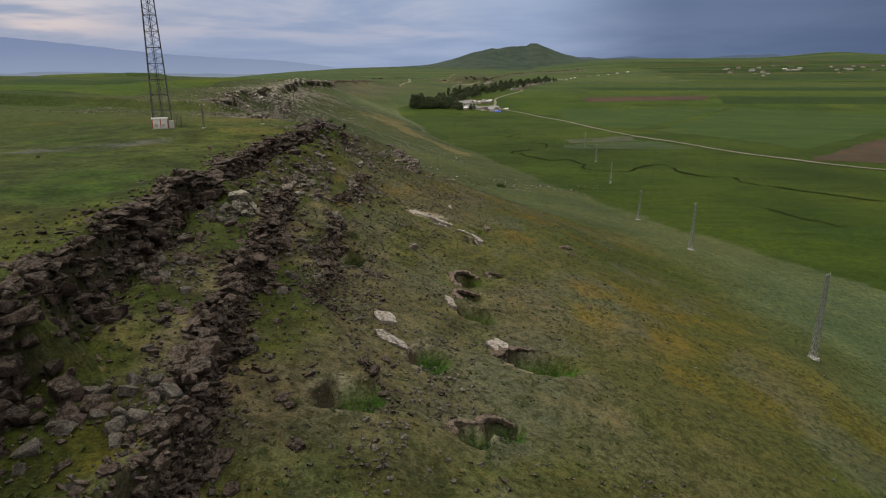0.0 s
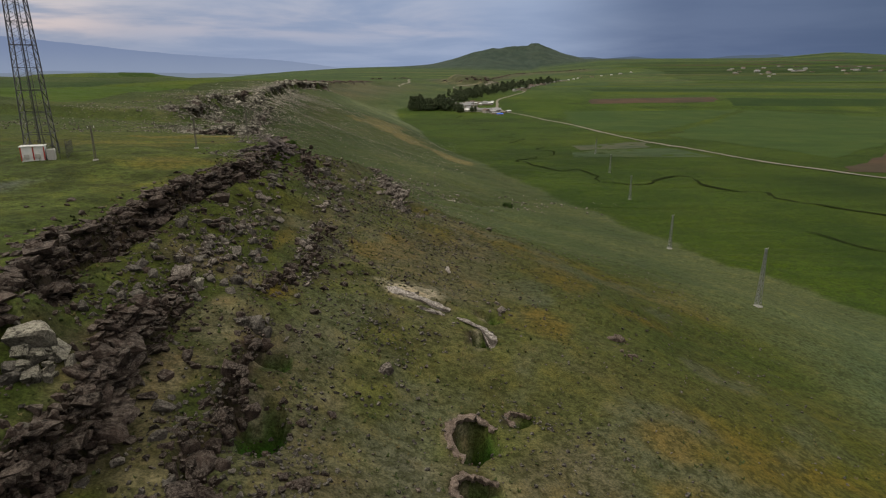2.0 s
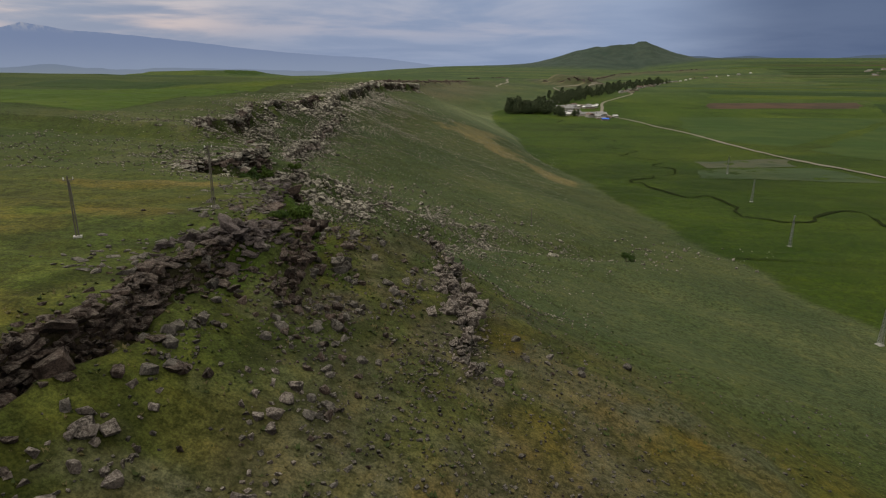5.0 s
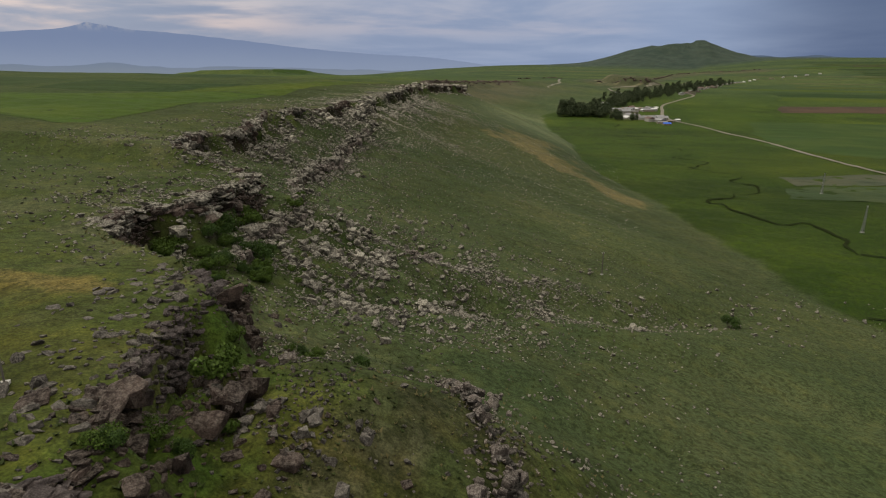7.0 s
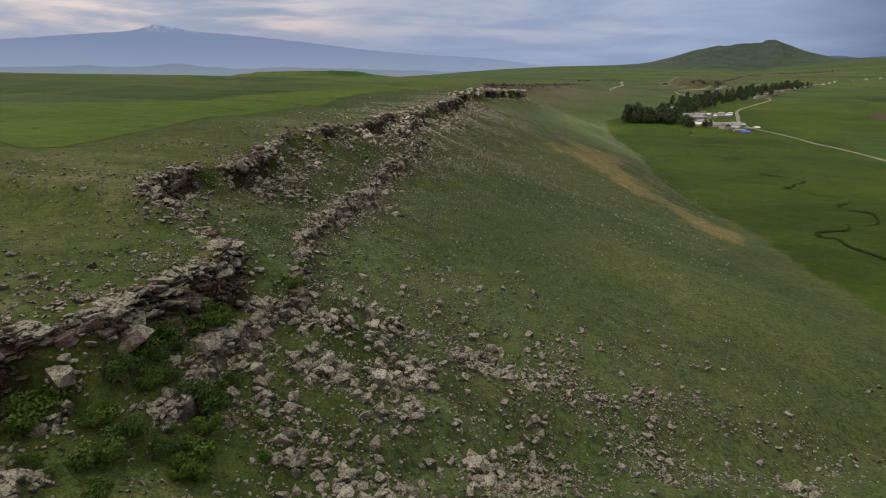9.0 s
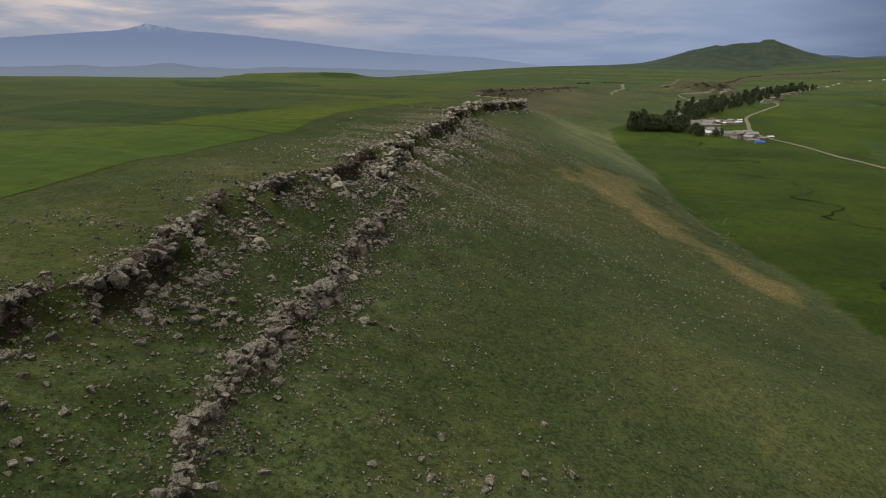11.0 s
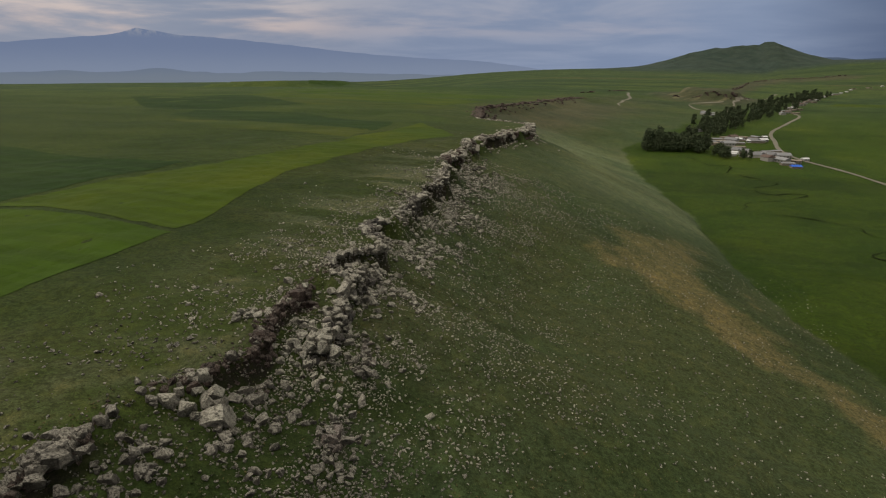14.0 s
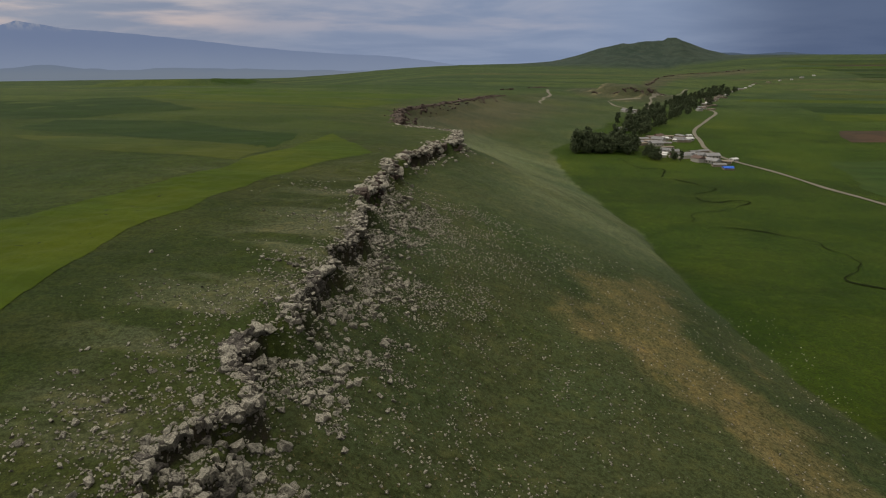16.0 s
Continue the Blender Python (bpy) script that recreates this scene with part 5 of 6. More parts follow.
boulders = []
for name, label, n, rect, dens, lo, hi, power, mat, seed in (
    ("stones", "grey basalt rubble strewn over the near slope", 20000, (-28, 30, 4, 140), d_near, 0.08, 0.62, 3.3, GREYROCK, 1),
    ("stones", "pale lichened stones strewn in a fan down the slope", 46000, (-56, 80, 150, 265), d_fan, 0.10, 0.80, 3.6, CRUSTED, 2),
    ("stones", "pale lichened stones thinning out down the slope", 110000, (-106, 0, 205, 470), d_far, 0.08, 0.85, 5.2, CRUSTED, 3),
    ("stones", "pale flat stones in the turf of the plateau", 26000, (-142, -50, 160, 440), d_top, 0.08, 0.50, 5.0, CRUSTED, 4),
    ("small_stones", "small pale stones in streaks over the plateau turf", 55000, (-135, -52, 160, 440), d_top, 0.06, 0.25, 1.8, CRUSTED, 13),
    ("stones", "pale grey stones on the grassy spur", 8000, (-40, 30, 128, 185), d_spur, 0.09, 0.6, 4.0, GREYROCK, 5),
    ("stones", "grey and brown boulders lying close on the bench", 3000, (-26, -8, 70, 118), d_bench, 0.12, 0.56, 2.4, RUSTY, 12),
    ("stones", "dark angular stones strewn over the near slope", 12000, (-28, 30, 4, 140), d_near, 0.07, 0.5, 3.0, BASALT, 9),
    ("small_stones", "small pale stones and gravel over the slope", 210000, (-106, 10, 150, 470), lambda x, y: np.maximum(d_far(x, y), 1.3 * d_fan(x, y)) + 0.025 + 0.20 * clumpy(x, y, 7, 83, 0.0, 0.7) * step(x - lerp(y, RIM, 1), 60, 30), 0.07, 0.27, 1.7, CRUSTED, 7),
    ("small_stones", "small grey stones and gravel over the near slope", 80000, (-27, 45, 4, 150), lambda x, y: 0.03 + 0.7 * d_near(x, y) + 0.3 * clumpy(x, y, 14, 75, 0.0, 0.7) * step(x - lerp(y, RIM, 1), 6, 14) * step(x - lerp(y, RIM, 1), 48, 30), 0.05, 0.18, 2.0, GREYROCK, 8),
    ("flat_stones", "flat grey basalt slabs bedded in the turf", 2700, (-46, -20, 112, 168), lambda x, y: step(x - lerp(y, RIM, 1), 0.5, -1) * step(x - lerp(y, RIM, 1), -12, -3) * (0.1 + 0.9 * clumpy(x, y, 6, 79, -0.2, 0.6)), 0.12, 0.64, 2.2, GREYROCK, 11),
    ("stones", "few grey stones on the plateau turf", 500, (-90, -20, 5, 160), lambda x, y: step(x - lerp(y, RIM, 1), 1, -2) * (0.03 + 0.4 * clumpy(x, y, 9, 73, 0.2, 0.9) * step(x - lerp(y, RIM, 1), -14, -2)), 0.08, 0.4, 3.0, BASALT, 6),
):
    r = np.random.default_rng(100 + seed)
    P, S = strew(n, rect, dens, lo, hi, power, r)
    small = name == "small_stones"
    if name == "flat_stones":            # flush with the turf
        P[:, 2] -= 0.3 * S
    if seed == 3:                        # the large ones lie close under the rim
        S = S * (0.32 + 0.68 * step(P[:, 0] - lerp(P[:, 1], RIM, 1), 24, 6))
    elif seed in (1, 9):                 # only gravel lies further out
        S = S * (0.42 + 0.58 * step(P[:, 0], -9, -14))
    elif seed == 2:
        S = S * (0.68 + 0.32 * step(P[:, 0], -15, -32))
    big = np.zeros(len(P), bool)
    big[np.argsort(-S)[:0 if small else 16]] = True
    boulders += [(p, s, mat) for p, s in zip(P[big], S[big])]
    upper = (P[:, 1] > 298) & (mat is CRUSTED)            # stones past y 298 take the paler LICHEN
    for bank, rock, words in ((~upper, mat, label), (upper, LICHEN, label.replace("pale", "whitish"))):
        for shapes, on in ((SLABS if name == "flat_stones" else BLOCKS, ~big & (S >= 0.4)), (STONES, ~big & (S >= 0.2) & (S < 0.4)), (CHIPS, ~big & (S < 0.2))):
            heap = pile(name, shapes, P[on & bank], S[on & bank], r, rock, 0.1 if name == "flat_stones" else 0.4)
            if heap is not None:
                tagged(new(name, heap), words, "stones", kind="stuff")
r = np.random.default_rng(321)
for mat, text in ((GREYROCK, "loose grey basalt boulder lying in grass"), (BASALT, "loose dark basalt boulder lying in grass"), (RUSTY, "loose rusty grey boulder lying in grass"), (CRUSTED, "loose pale lichened boulder lying in grass")):
    sel = [(p, s) for p, s, m in boulders if m is mat]
    for ob in rock_objects(None, "boulder", BLOCKS, [p for p, s in sel], [s for p, s in sel], r, mat, 0.3):
        tagged(ob, text, "boulder", "boulders on the slope")


def lone_rock(x, y, s, shape, material, label, sink=0.3, yaw=0.0):
    z = float(ground_z(x, y))
    pv, pf = shape
    ob = new("boulder", mesh_from("boulder", pv, pf, material))
    ob.matrix_basis = Matrix.LocRotScale(Vector((x, y, z + s[2] * sink)), Euler((0.1, -0.15, yaw)), Vector(s))
    return tagged(ob, label, "boulder")


lone_rock(-20.4, 59.7, (1.3, 1.0, 1.35), BLOCKS[5], LICHEN, "big split pale boulder leaning below the rim", 0.3, 0.4)
lone_rock(-17.0, 24.6, (0.95, 0.8, 0.8), BLOCKS[4], BASALT, "rounded grey boulder on the grassy bench", 0.35, 1.0)
lone_rock(-15.6, 24.2, (0.8, 0.7, 0.6), BLOCKS[7], BASALT, "grey boulder on the grassy bench", 0.35, 2.0)
lone_rock(-25.5, 91.2, (1.0, 0.9, 0.75), BLOCKS[2], BASALT, "dark boulder fallen under the rim", 0.35, 0.7)
lone_rock(-23.0, 94.3, (1.1, 0.9, 0.8), BLOCKS[6], BASALT, "brown-grey boulder on the grassy bench", 0.3, 0.2)
lone_rock(-23.6, 102.9, (1.0, 0.9, 0.8), BLOCKS[8], BASALT, "brown-grey boulder standing under the rim", 0.4, 1.2)
lone_rock(-3.7, 73.8, (0.75, 0.65, 0.7), BLOCKS[3], RUSTY, "rusty red-brown boulder lying in grass", 0.4, 0.9)
lone_rock(-25.4, 147.4, (0.85, 0.7, 0.75), BLOCKS[9], RUSTY, "pinkish pale boulder lying on the grassy spur", 0.35, 0.5)
lone_rock(-46.7, 186.2, (0.8, 0.7, 0.75), BLOCKS[10], LICHEN, "pale block lying apart in the gully grass", 0.4, 1.5)
lone_rock(-19.8, 76.6, (1.0, 0.85, 0.8), BLOCKS[11], RUSTY, "big pale grey boulder at the edge of the bench", 0.4, 0.3)
lone_rock(-18.6, 76.2, (0.7, 0.55, 0.7), BLOCKS[12], LICHEN, "pale boulder at the edge of the bench", 0.4, 1.3)
lone_rock(-22.0, 41.0, (0.9, 0.8, 0.8), BLOCKS[1], BASALT, "dark boulder fallen under the rim", 0.4, 2.0)


def pit_lip(px, py, a, b, a0, a1, seed):
    """The broken edge of a hollow: a ragged shelf of tuff that overhangs the hole."""
    rg_ = np.random.default_rng(seed)
    n = 30
    ang = np.radians(np.linspace(a0, a1, n))
    fade_ = np.sin(np.linspace(0.12, 3.02, n))
    jag = rg_.normal(0, 0.05, n)
    V = []
    for r, dz in ((0.80, 0.0), (0.95, 0.06), (1.12, 0.0), (1.34, -0.3), (1.08, -0.6), (0.88, -0.35)):
        rr = r + (jag if r < 1 else rg_.normal(0, 0.07, n)) + (1.15 - r) * 0.8 * (1 - fade_) * (r < 1.1)
        x, y = px + a * rr * np.cos(ang), py + b * rr * np.sin(ang)
        edge = 0.05 + ground_z(px + 1.3 * a * np.cos(ang), py + 1.3 * b * np.sin(ang))
        V.append(np.stack([x, y, edge + dz * (0.4 + 0.6 * fade_) + rg_.normal(0, 0.04, n)], -1))
    V = np.concatenate(V)
    i = np.arange(6 * n).reshape(6, n)
    i = np.concatenate([i, i[:1]])
    F = np.stack([i[:-1, :-1], i[:-1, 1:], i[1:, 1:], i[1:, :-1]], -1).reshape(-1, 4)
    return tagged(new("pit_edge", mesh_from("pit_edge", V, F, EARTH)), "ragged pinkish tuff edge overhanging a fallen-in hollow", "rock ledge", "edges of the hollows")


def plate(outline, rise, thick, material, label, seed):
    """A tilted slab of bleached tuff with a ragged, undercut edge, set in the slope."""
    rg_ = random.Random(seed)
    ring = []
    for k, (x, y) in enumerate(outline):
        x2, y2 = outline[(k + 1) % len(outline)]
        for j in range(4):
            ring.append((x + (x2 - x) * j / 4 + rg_.gauss(0, 0.08), y + (y2 - y) * j / 4 + rg_.gauss(0, 0.08)))
    cx, cy = sum(p[0] for p in ring) / len(ring), sum(p[1] for p in ring) / len(ring)
    bm = bmesh.new()
    up_, mid_, low_ = [], [], []
    for x, y in ring:
        z = float(ground_z(x, y)) * 0.85 + float(ground_z(cx, cy)) * 0.15 + rise
        up_.append(bm.verts.new((x, y, z + rg_.gauss(0, 0.04))))
        mid_.append(bm.verts.new((cx + (x - cx) * 0.72 + rg_.gauss(0, 0.08), cy + (y - cy) * 0.72 + rg_.gauss(0, 0.08), z + 0.06 + rg_.gauss(0, 0.07))))
        low_.append(bm.verts.new((cx + (x - cx) * 0.9, cy + (y - cy) * 0.9, z - thick)))
    hub = bm.verts.new((cx, cy, float(ground_z(cx, cy)) + rise + 0.1))
    n = len(ring)
    for k in range(n):
        j = (k + 1) % n
        bm.faces.new((up_[k], up_[j], mid_[j], mid_[k]))
        bm.faces.new((mid_[k], mid_[j], hub))
        bm.faces.new((low_[j], low_[k], up_[k], up_[j])[::-1])
    bmesh.ops.recalc_face_normals(bm, faces=bm.faces)
    return tagged(part("tuff_slab", bm, material), label, "rock slab")


for k, (px, py, a, b, dp) in enumerate(PITS[:3]):
    pit_lip(px, py, a, b, 35, 250, 850 + k)
pit_lip(8.8, 48.4, 3.7, 2.6, 95, 200, 860)
pit_lip(4.0, 34.9, 1.5, 1.4, 60, 230, 861)
pit_lip(1.9, 33.3, 1.4, 1.2, 70, 230, 862)
PLATES = (
    ([(-5.2, 89.4), (-4.3, 89.5), (-3.2, 88.9), (-1.5, 88.5), (0.3, 88.1), (1.4, 87.4), (0.9, 87.0), (-1.5, 87.5), (-3.5, 87.9), (-4.7, 88.1)], 0.12, 0.7, "long bleached tuff slab lying on the slope"),
    ([(-2.0, 86.5), (-1.6, 86.1), (0.3, 86.2), (0.9, 86.5), (0.1, 86.8)], 0.05, 0.5, "thin pale tuff strip under a bleached slab"),
    ([(2.0, 86.6), (2.7, 86.5), (4.8, 85.6), (5.7, 84.4), (5.8, 83.5), (5.3, 83.4), (5.1, 84.2), (4.3, 85.1), (2.3, 86.0)], 0.1, 0.5, "narrow bleached tuff ledge over a dark hole"),
    ([(0.9, 101.6), (1.4, 101.4), (1.5, 99.9), (1.1, 99.7)], 0.12, 0.4, "small bleached tuff slab in dry grass"),
    ([(3.9, 50.5), (4.9, 51.5), (5.9, 50.6), (5.7, 48.8), (4.7, 48.4), (4.2, 49.4)], 0.3, 1.0, "white tuff block at the edge of a green hollow"),
    ([(0.2, 59.4), (0.9, 59.2), (1.4, 57.0), (0.9, 56.4), (0.4, 57.6)], 0.35, 0.9, "white tuff block beside a green hollow"),
    ([(-6.1, 49.6), (-4.4, 49.8), (-4.0, 48.4), (-5.6, 48.0)], 0.25, 0.7, "grey-white tuff slab lying in the grass"),
    ([(-5.7, 46.2), (-4.2, 46.0), (-3.1, 45.3), (-2.7, 43.9), (-3.6, 44.3), (-5.1, 44.9)], 0.22, 0.8, "pale tuff slab lying in the grass"),
)
for k, (ring, rise, thick, text) in enumerate(PLATES):
    plate(ring, rise, thick, TUFF, text, 900 + k)


def outcrop(x, y, r, h, material, label, n, seed, big=1.0, shapes=None):
    """A knot of blocks weathered out of the ground: a rough heap, each block a part."""
    rg_ = np.random.default_rng(seed)
    root = new("outcrop")
    a, q = rg_.uniform(0, 6.283, n), np.sqrt(rg_.random(n))
    px, py = x + r * q * np.cos(a) * 0.75, y + r * q * np.sin(a) * 1.15
    s = big * np.clip(0.33 * np.exp(rg_.normal(0, 0.5, n)) * (1.25 - 0.5 * q), 0.15, 1.2)
    z = ground_z(px, py) + h * np.clip(1 - q ** 1.6, 0, 1) * rg_.uniform(0.35, 1.0, n) - 0.1 * s
    rock_objects(root, "rock", shapes or BLOCKS, np.stack([px, py, z], -1), s, rg_, material, 0.3)
    return tagged(root, label, "outcrop", "outcrops along the scarp")


for k, (x, y, r, h, mat) in enumerate((
        (-19.6, 59.0, 1.5, 0.9, LICHEN), (-82, 313, 2.6, 1.5, LICHEN), (-84.5, 323, 2.4, 1.5, LICHEN), (-86, 333, 2.2, 1.4, LICHEN), (-73, 292, 2.4, 1.0, LICHEN), (-71, 276, 2.6, 1.2, LICHEN),
        (-69, 262, 2.2, 1.0, LICHEN), (-91, 304, 1.8, 0.8, LICHEN), (-79, 255, 1.3, 0.7, LICHEN), (-93, 352, 2.2, 1.0, LICHEN), (-94, 372, 2.6, 1.2, LICHEN), (-97, 410, 2.8, 1.3, LICHEN),
        (-84, 246, 2.2, 1.0, LICHEN), (-88, 268, 2.0, 0.9, LICHEN), (-52, 172, 2.4, 1.2, LICHEN), (-47, 165, 1.8, 0.9, LICHEN), (-51, 165, 2.0, 0.9, LICHEN), (-45, 198.5, 2.2, 0.9, LICHEN), (-41.5, 200.5, 2.2, 0.9, LICHEN), (-36.5, 198, 2.0, 0.8, LICHEN), (-33, 204, 2.0, 0.8, RUSTY), (-32.8, 210.5, 2.6, 1.2, RUSTY), (-42.5, 191.5, 2.4, 0.8, LICHEN), (-38.3, 194.5, 2.2, 0.8, LICHEN), (-36, 181, 2.4, 0.6, LICHEN), (-27.5, 191, 2.2, 0.6, LICHEN), (3, 209, 2.6, 0.6, LICHEN),
        (-9, 136, 2.2, 0.8, RUSTY), (-8, 131, 1.8, 0.8, RUSTY), (-18.5, 24, 3.4, 1.6, BASALT), (-20, 31, 2.6, 1.4, BASALT), (-14, 36, 2.2, 1.0, BASALT))):
    outcrop(x, y, r, h, mat, "heap of pale lichened basalt blocks on the scarp" if mat is LICHEN else "heap of rusty grey basalt blocks on the slope" if mat is RUSTY else "heap of dark basalt blocks on the scarp", 34, 700 + k)


outcrop(-86.3, 289.2, 2.8, 1.1, LICHEN, "big fractured pale basalt block above dark ground", 30, 764, 1.9)
outcrop(-24.4, 122.8, 3.2, 1.0, MAUVE, "heap of big mauve-grey basalt slabs at the rim", 90, 760, 1.3, SLABS)
outcrop(-26.5, 119.5, 3.0, 0.5, MAUVE, "flat mauve-grey basalt slabs bedded at the rim", 32, 761, 1.2, SLABS)
outcrop(-23.0, 126.0, 2.4, 0.8, MAUVE, "mauve-grey basalt slabs breaking from the rim", 50, 765, 1.2, SLABS)
outcrop(-18.6, 131.8, 1.4, 0.4, GREYROCK, "few big grey blocks on the grassy spur", 7, 762, 1.8)
outcrop(6.6, 91.4, 2.2, 0.3, RUSTY, "low line of rusty red-brown rocks over a green hollow", 14, 766, 0.8)
outcrop(19.3, 90.6, 1.4, 0.2, EARTH, "low crumbled edge of pinkish tuff in dry grass", 9, 767, 0.7)
outcrop(19.1, 86.0, 1.4, 0.2, EARTH, "low crumbled edge of pinkish tuff in dry grass", 9, 768, 0.7)
outcrop(-13.3, 72.8, 1.3, 0.3, GREYROCK, "grey boulders heaped in a green hollow", 10, 769, 1.3)
outcrop(-17.2, 140.0, 0.8, 0.3, GREYROCK, "few grey blocks on the grassy spur", 5, 763, 1.4)


def far_rim(name, places, n, size, label, seed):
    """A far rock rim: blocks strung along a line of places."""
    rg_ = np.random.default_rng(seed)
    pts = np.array(places, float)
    arc_ = np.r_[0, np.cumsum(np.hypot(*np.diff(pts, axis=0).T))]
    q = np.sort(rg_.uniform(0, arc_[-1], n))
    q = q[vnoise(q / 22.0, q * 0, seed) > -0.45]
    x = np.interp(q, arc_, pts[:, 0]) + rg_.normal(0, 1.6, len(q))
    y = np.interp(q, arc_, pts[:, 1]) + rg_.normal(0, 2.5, len(q))
    s = size * np.clip(np.exp(rg_.normal(0, 0.4, len(q))), 0.4, 2.0)
    P = np.stack([x, y, ground_z(x, y) + 0.15 * s], -1)
    return rock_face(name, label, P, s, np.zeros(len(q), bool), BLOCKS, BASALT, rg_, 40, None, 0.25)


far_rim("cliff_16", [(0, 1302), (18, 1293), (45, 1289), (75, 1292), (98, 1310), (112, 1338)], 130, 1.7, "dark rock rim of the brown knoll by the village", 801)
far_rim("cliff_17", [(118, 1600), (150, 1730), (207, 2010), (260, 2170), (305, 2280)], 130, 2.0, "far dark rock rim above the village", 802)
far_rim("cliff_18", [(305, 2280), (380, 2350), (473, 2417), (555, 2500)], 90, 2.2, "far broken rock rim on the plain", 803)
far_rim("cliff_19", [(-140, 1270), (-112, 1320), (-87, 1370), (-70, 1385)], 70, 1.4, "far low dark rock line in the turf", 804)


# ---- mast, poles, huts ----
def tube(bm, pts, r, closed=False):
    """One square bar bent along a line of places."""
    pts = [Vector(p) for p in pts]
    n, rings = len(pts), []
    for i, p in enumerate(pts):
        a = pts[(i - 1) % n] if closed or i else p
        b = pts[(i + 1) % n] if closed or i < n - 1 else p
        q = (b - a).to_track_quat("Z", "Y") if (b - a).length > 1e-6 else Matrix.Identity(3).to_quaternion()
        rings.append([bm.verts.new(p + q @ Vector((r * x, r * y, 0))) for x, y in ((-1, -1), (1, -1), (1, 1), (-1, 1))])
    for i in range(n if closed else n - 1):
        for k in range(4):
            bm.faces.new((rings[i][k], rings[i][(k + 1) % 4], rings[(i + 1) % n][(k + 1) % 4], rings[(i + 1) % n][k]))


def lattice(name, height, w0, w1, bays, leg_r, brace_r, material, hoops=0):
    """A square lattice tower: four legs, two zigzag braces on each side, level hoops."""
    root = new(name)
    at = lambda c, f: Vector(((w0 + (w1 - w0) * f) / 2 * c[0], (w0 + (w1 - w0) * f) / 2 * c[1], height * f))
    corners = [(-1, -1), (1, -1), (1, 1), (-1, 1)]
    for c in corners:
        bm = bmesh.new()
        strut(bm, at(c, 0) - Vector((0, 0, 0.5)), at(c, 1), leg_r)
        part("leg", bm, material, root)
    for k in range(4):
        a, b = corners[k], corners[(k + 1) % 4]
        for side in (0, 1):
            bm = bmesh.new()
            tube(bm, [at((a, b)[(j + side) % 2], j / bays) for j in range(bays + 1)], brace_r)
            part("brace", bm, material, root)
    for j in range(hoops):
        bm = bmesh.new()
        tube(bm, [at(c, (j + 1.0) / hoops) for c in corners], brace_r, True)
        part("hoop", bm, material, root)
    return root


def power_pole(x, y, height):
    root = lattice("power_pole", height, 0.78, 0.24, 11, 0.05, 0.028, GALV)
    bm = bmesh.new()
    strut(bm, (-0.45, 0, height - 0.1), (0.45, 0, height - 0.1), 0.035)
    part("crossarm", bm, GALV, root)
    bm = bmesh.new()
    box(bm, -0.6, 0.6, -0.6, 0.6, -0.6, 0.18)
    part("footing", bm, CONCRETE, root, "white concrete footing")
    for k in (-0.4, 0.0, 0.4):
        bm = bmesh.new()
        strut(bm, (k, 0, height - 0.08), (k, 0, height + 0.1), 0.04, 6)
        part("insulator", bm, WHITE_PAINT, root)
    root.matrix_basis = pose(x, y, float(ground_z(x, y)), 0, 0, 28)
    return tagged(root, "slender galvanised steel lattice power pole on a footing", "power pole", "power line along the slope")


for px, py, ph in ((47.4, 70.8, 11.4), (54.6, 128.6, 10.4), (65.4, 198.3, 9.8), (75.6, 271.6, 9.6), (85.5, 339.8, 9.2), (95, 410, 9.2)):
    power_pole(px, py, ph)

mast = lattice("radio_mast", 42.0, 2.9, 0.55, 34, 0.065, 0.032, DARK_STEEL, 17)
bm = bmesh.new()
strut(bm, (-0.25, 0.2, 0), (-0.25, 0.2, 41), 0.04)
part("ladder_rail", bm, DARK_STEEL, mast)
bm = bmesh.new()
strut(bm, (0.25, 0.2, 0), (0.25, 0.2, 41), 0.04)
part("ladder_rail", bm, DARK_STEEL, mast)
for j in range(70):
    z = 0.6 + j * 0.56
    bm = bmesh.new()
    strut(bm, (-0.25, 0.2, z), (0.25, 0.2, z), 0.025)
    part("rung", bm, DARK_STEEL, mast)
bm = bmesh.new()
strut(bm, (0, -0.2, 0), (0, -0.2, 41), 0.08, 6)
part("cable_run", bm, DARK_STEEL, mast, "bundle of dark feeder cables")
MX, MY = -46.9, 103.6
MZ = float(ground_z(MX, MY))
mast.matrix_basis = pose(MX, MY, MZ, 0, 0, 22)
tagged(mast, "tall tapering dark steel lattice radio mast", "mast")


def fence(x, y, z, w, d, h, yaw):
    root = new("fence")
    n = 7
    for k in range(n):
        for side, (fx, fy) in enumerate(((1, 0), (0, 1))):
            for e in (-1, 1):
                bm = bmesh.new()
                t = -1 + 2 * k / (n - 1)
                p = (t * w / 2, e * d / 2) if side == 0 else (e * w / 2, t * d / 2)
                strut(bm, (*p, -0.3), (*p, h), 0.035)
                part("post", bm, DARK_STEEL, root)
    for e in (-1, 1):
        for zz in np.linspace(0.25, h, 6):
            bm = bmesh.new()
            strut(bm, (-w / 2, e * d / 2, zz), (w / 2, e * d / 2, zz), 0.015)
            strut(bm, (e * w / 2, -d / 2, zz), (e * w / 2, d / 2, zz), 0.015)
            part("wire", bm, DARK_STEEL, root)
    root.matrix_basis = pose(x, y, z, 0, 0, yaw)
    return tagged(root, "dark wire fence round the foot of the mast", "fence")


fence(MX + 0.8, MY, MZ, 4.2, 4.2, 1.5, 22)


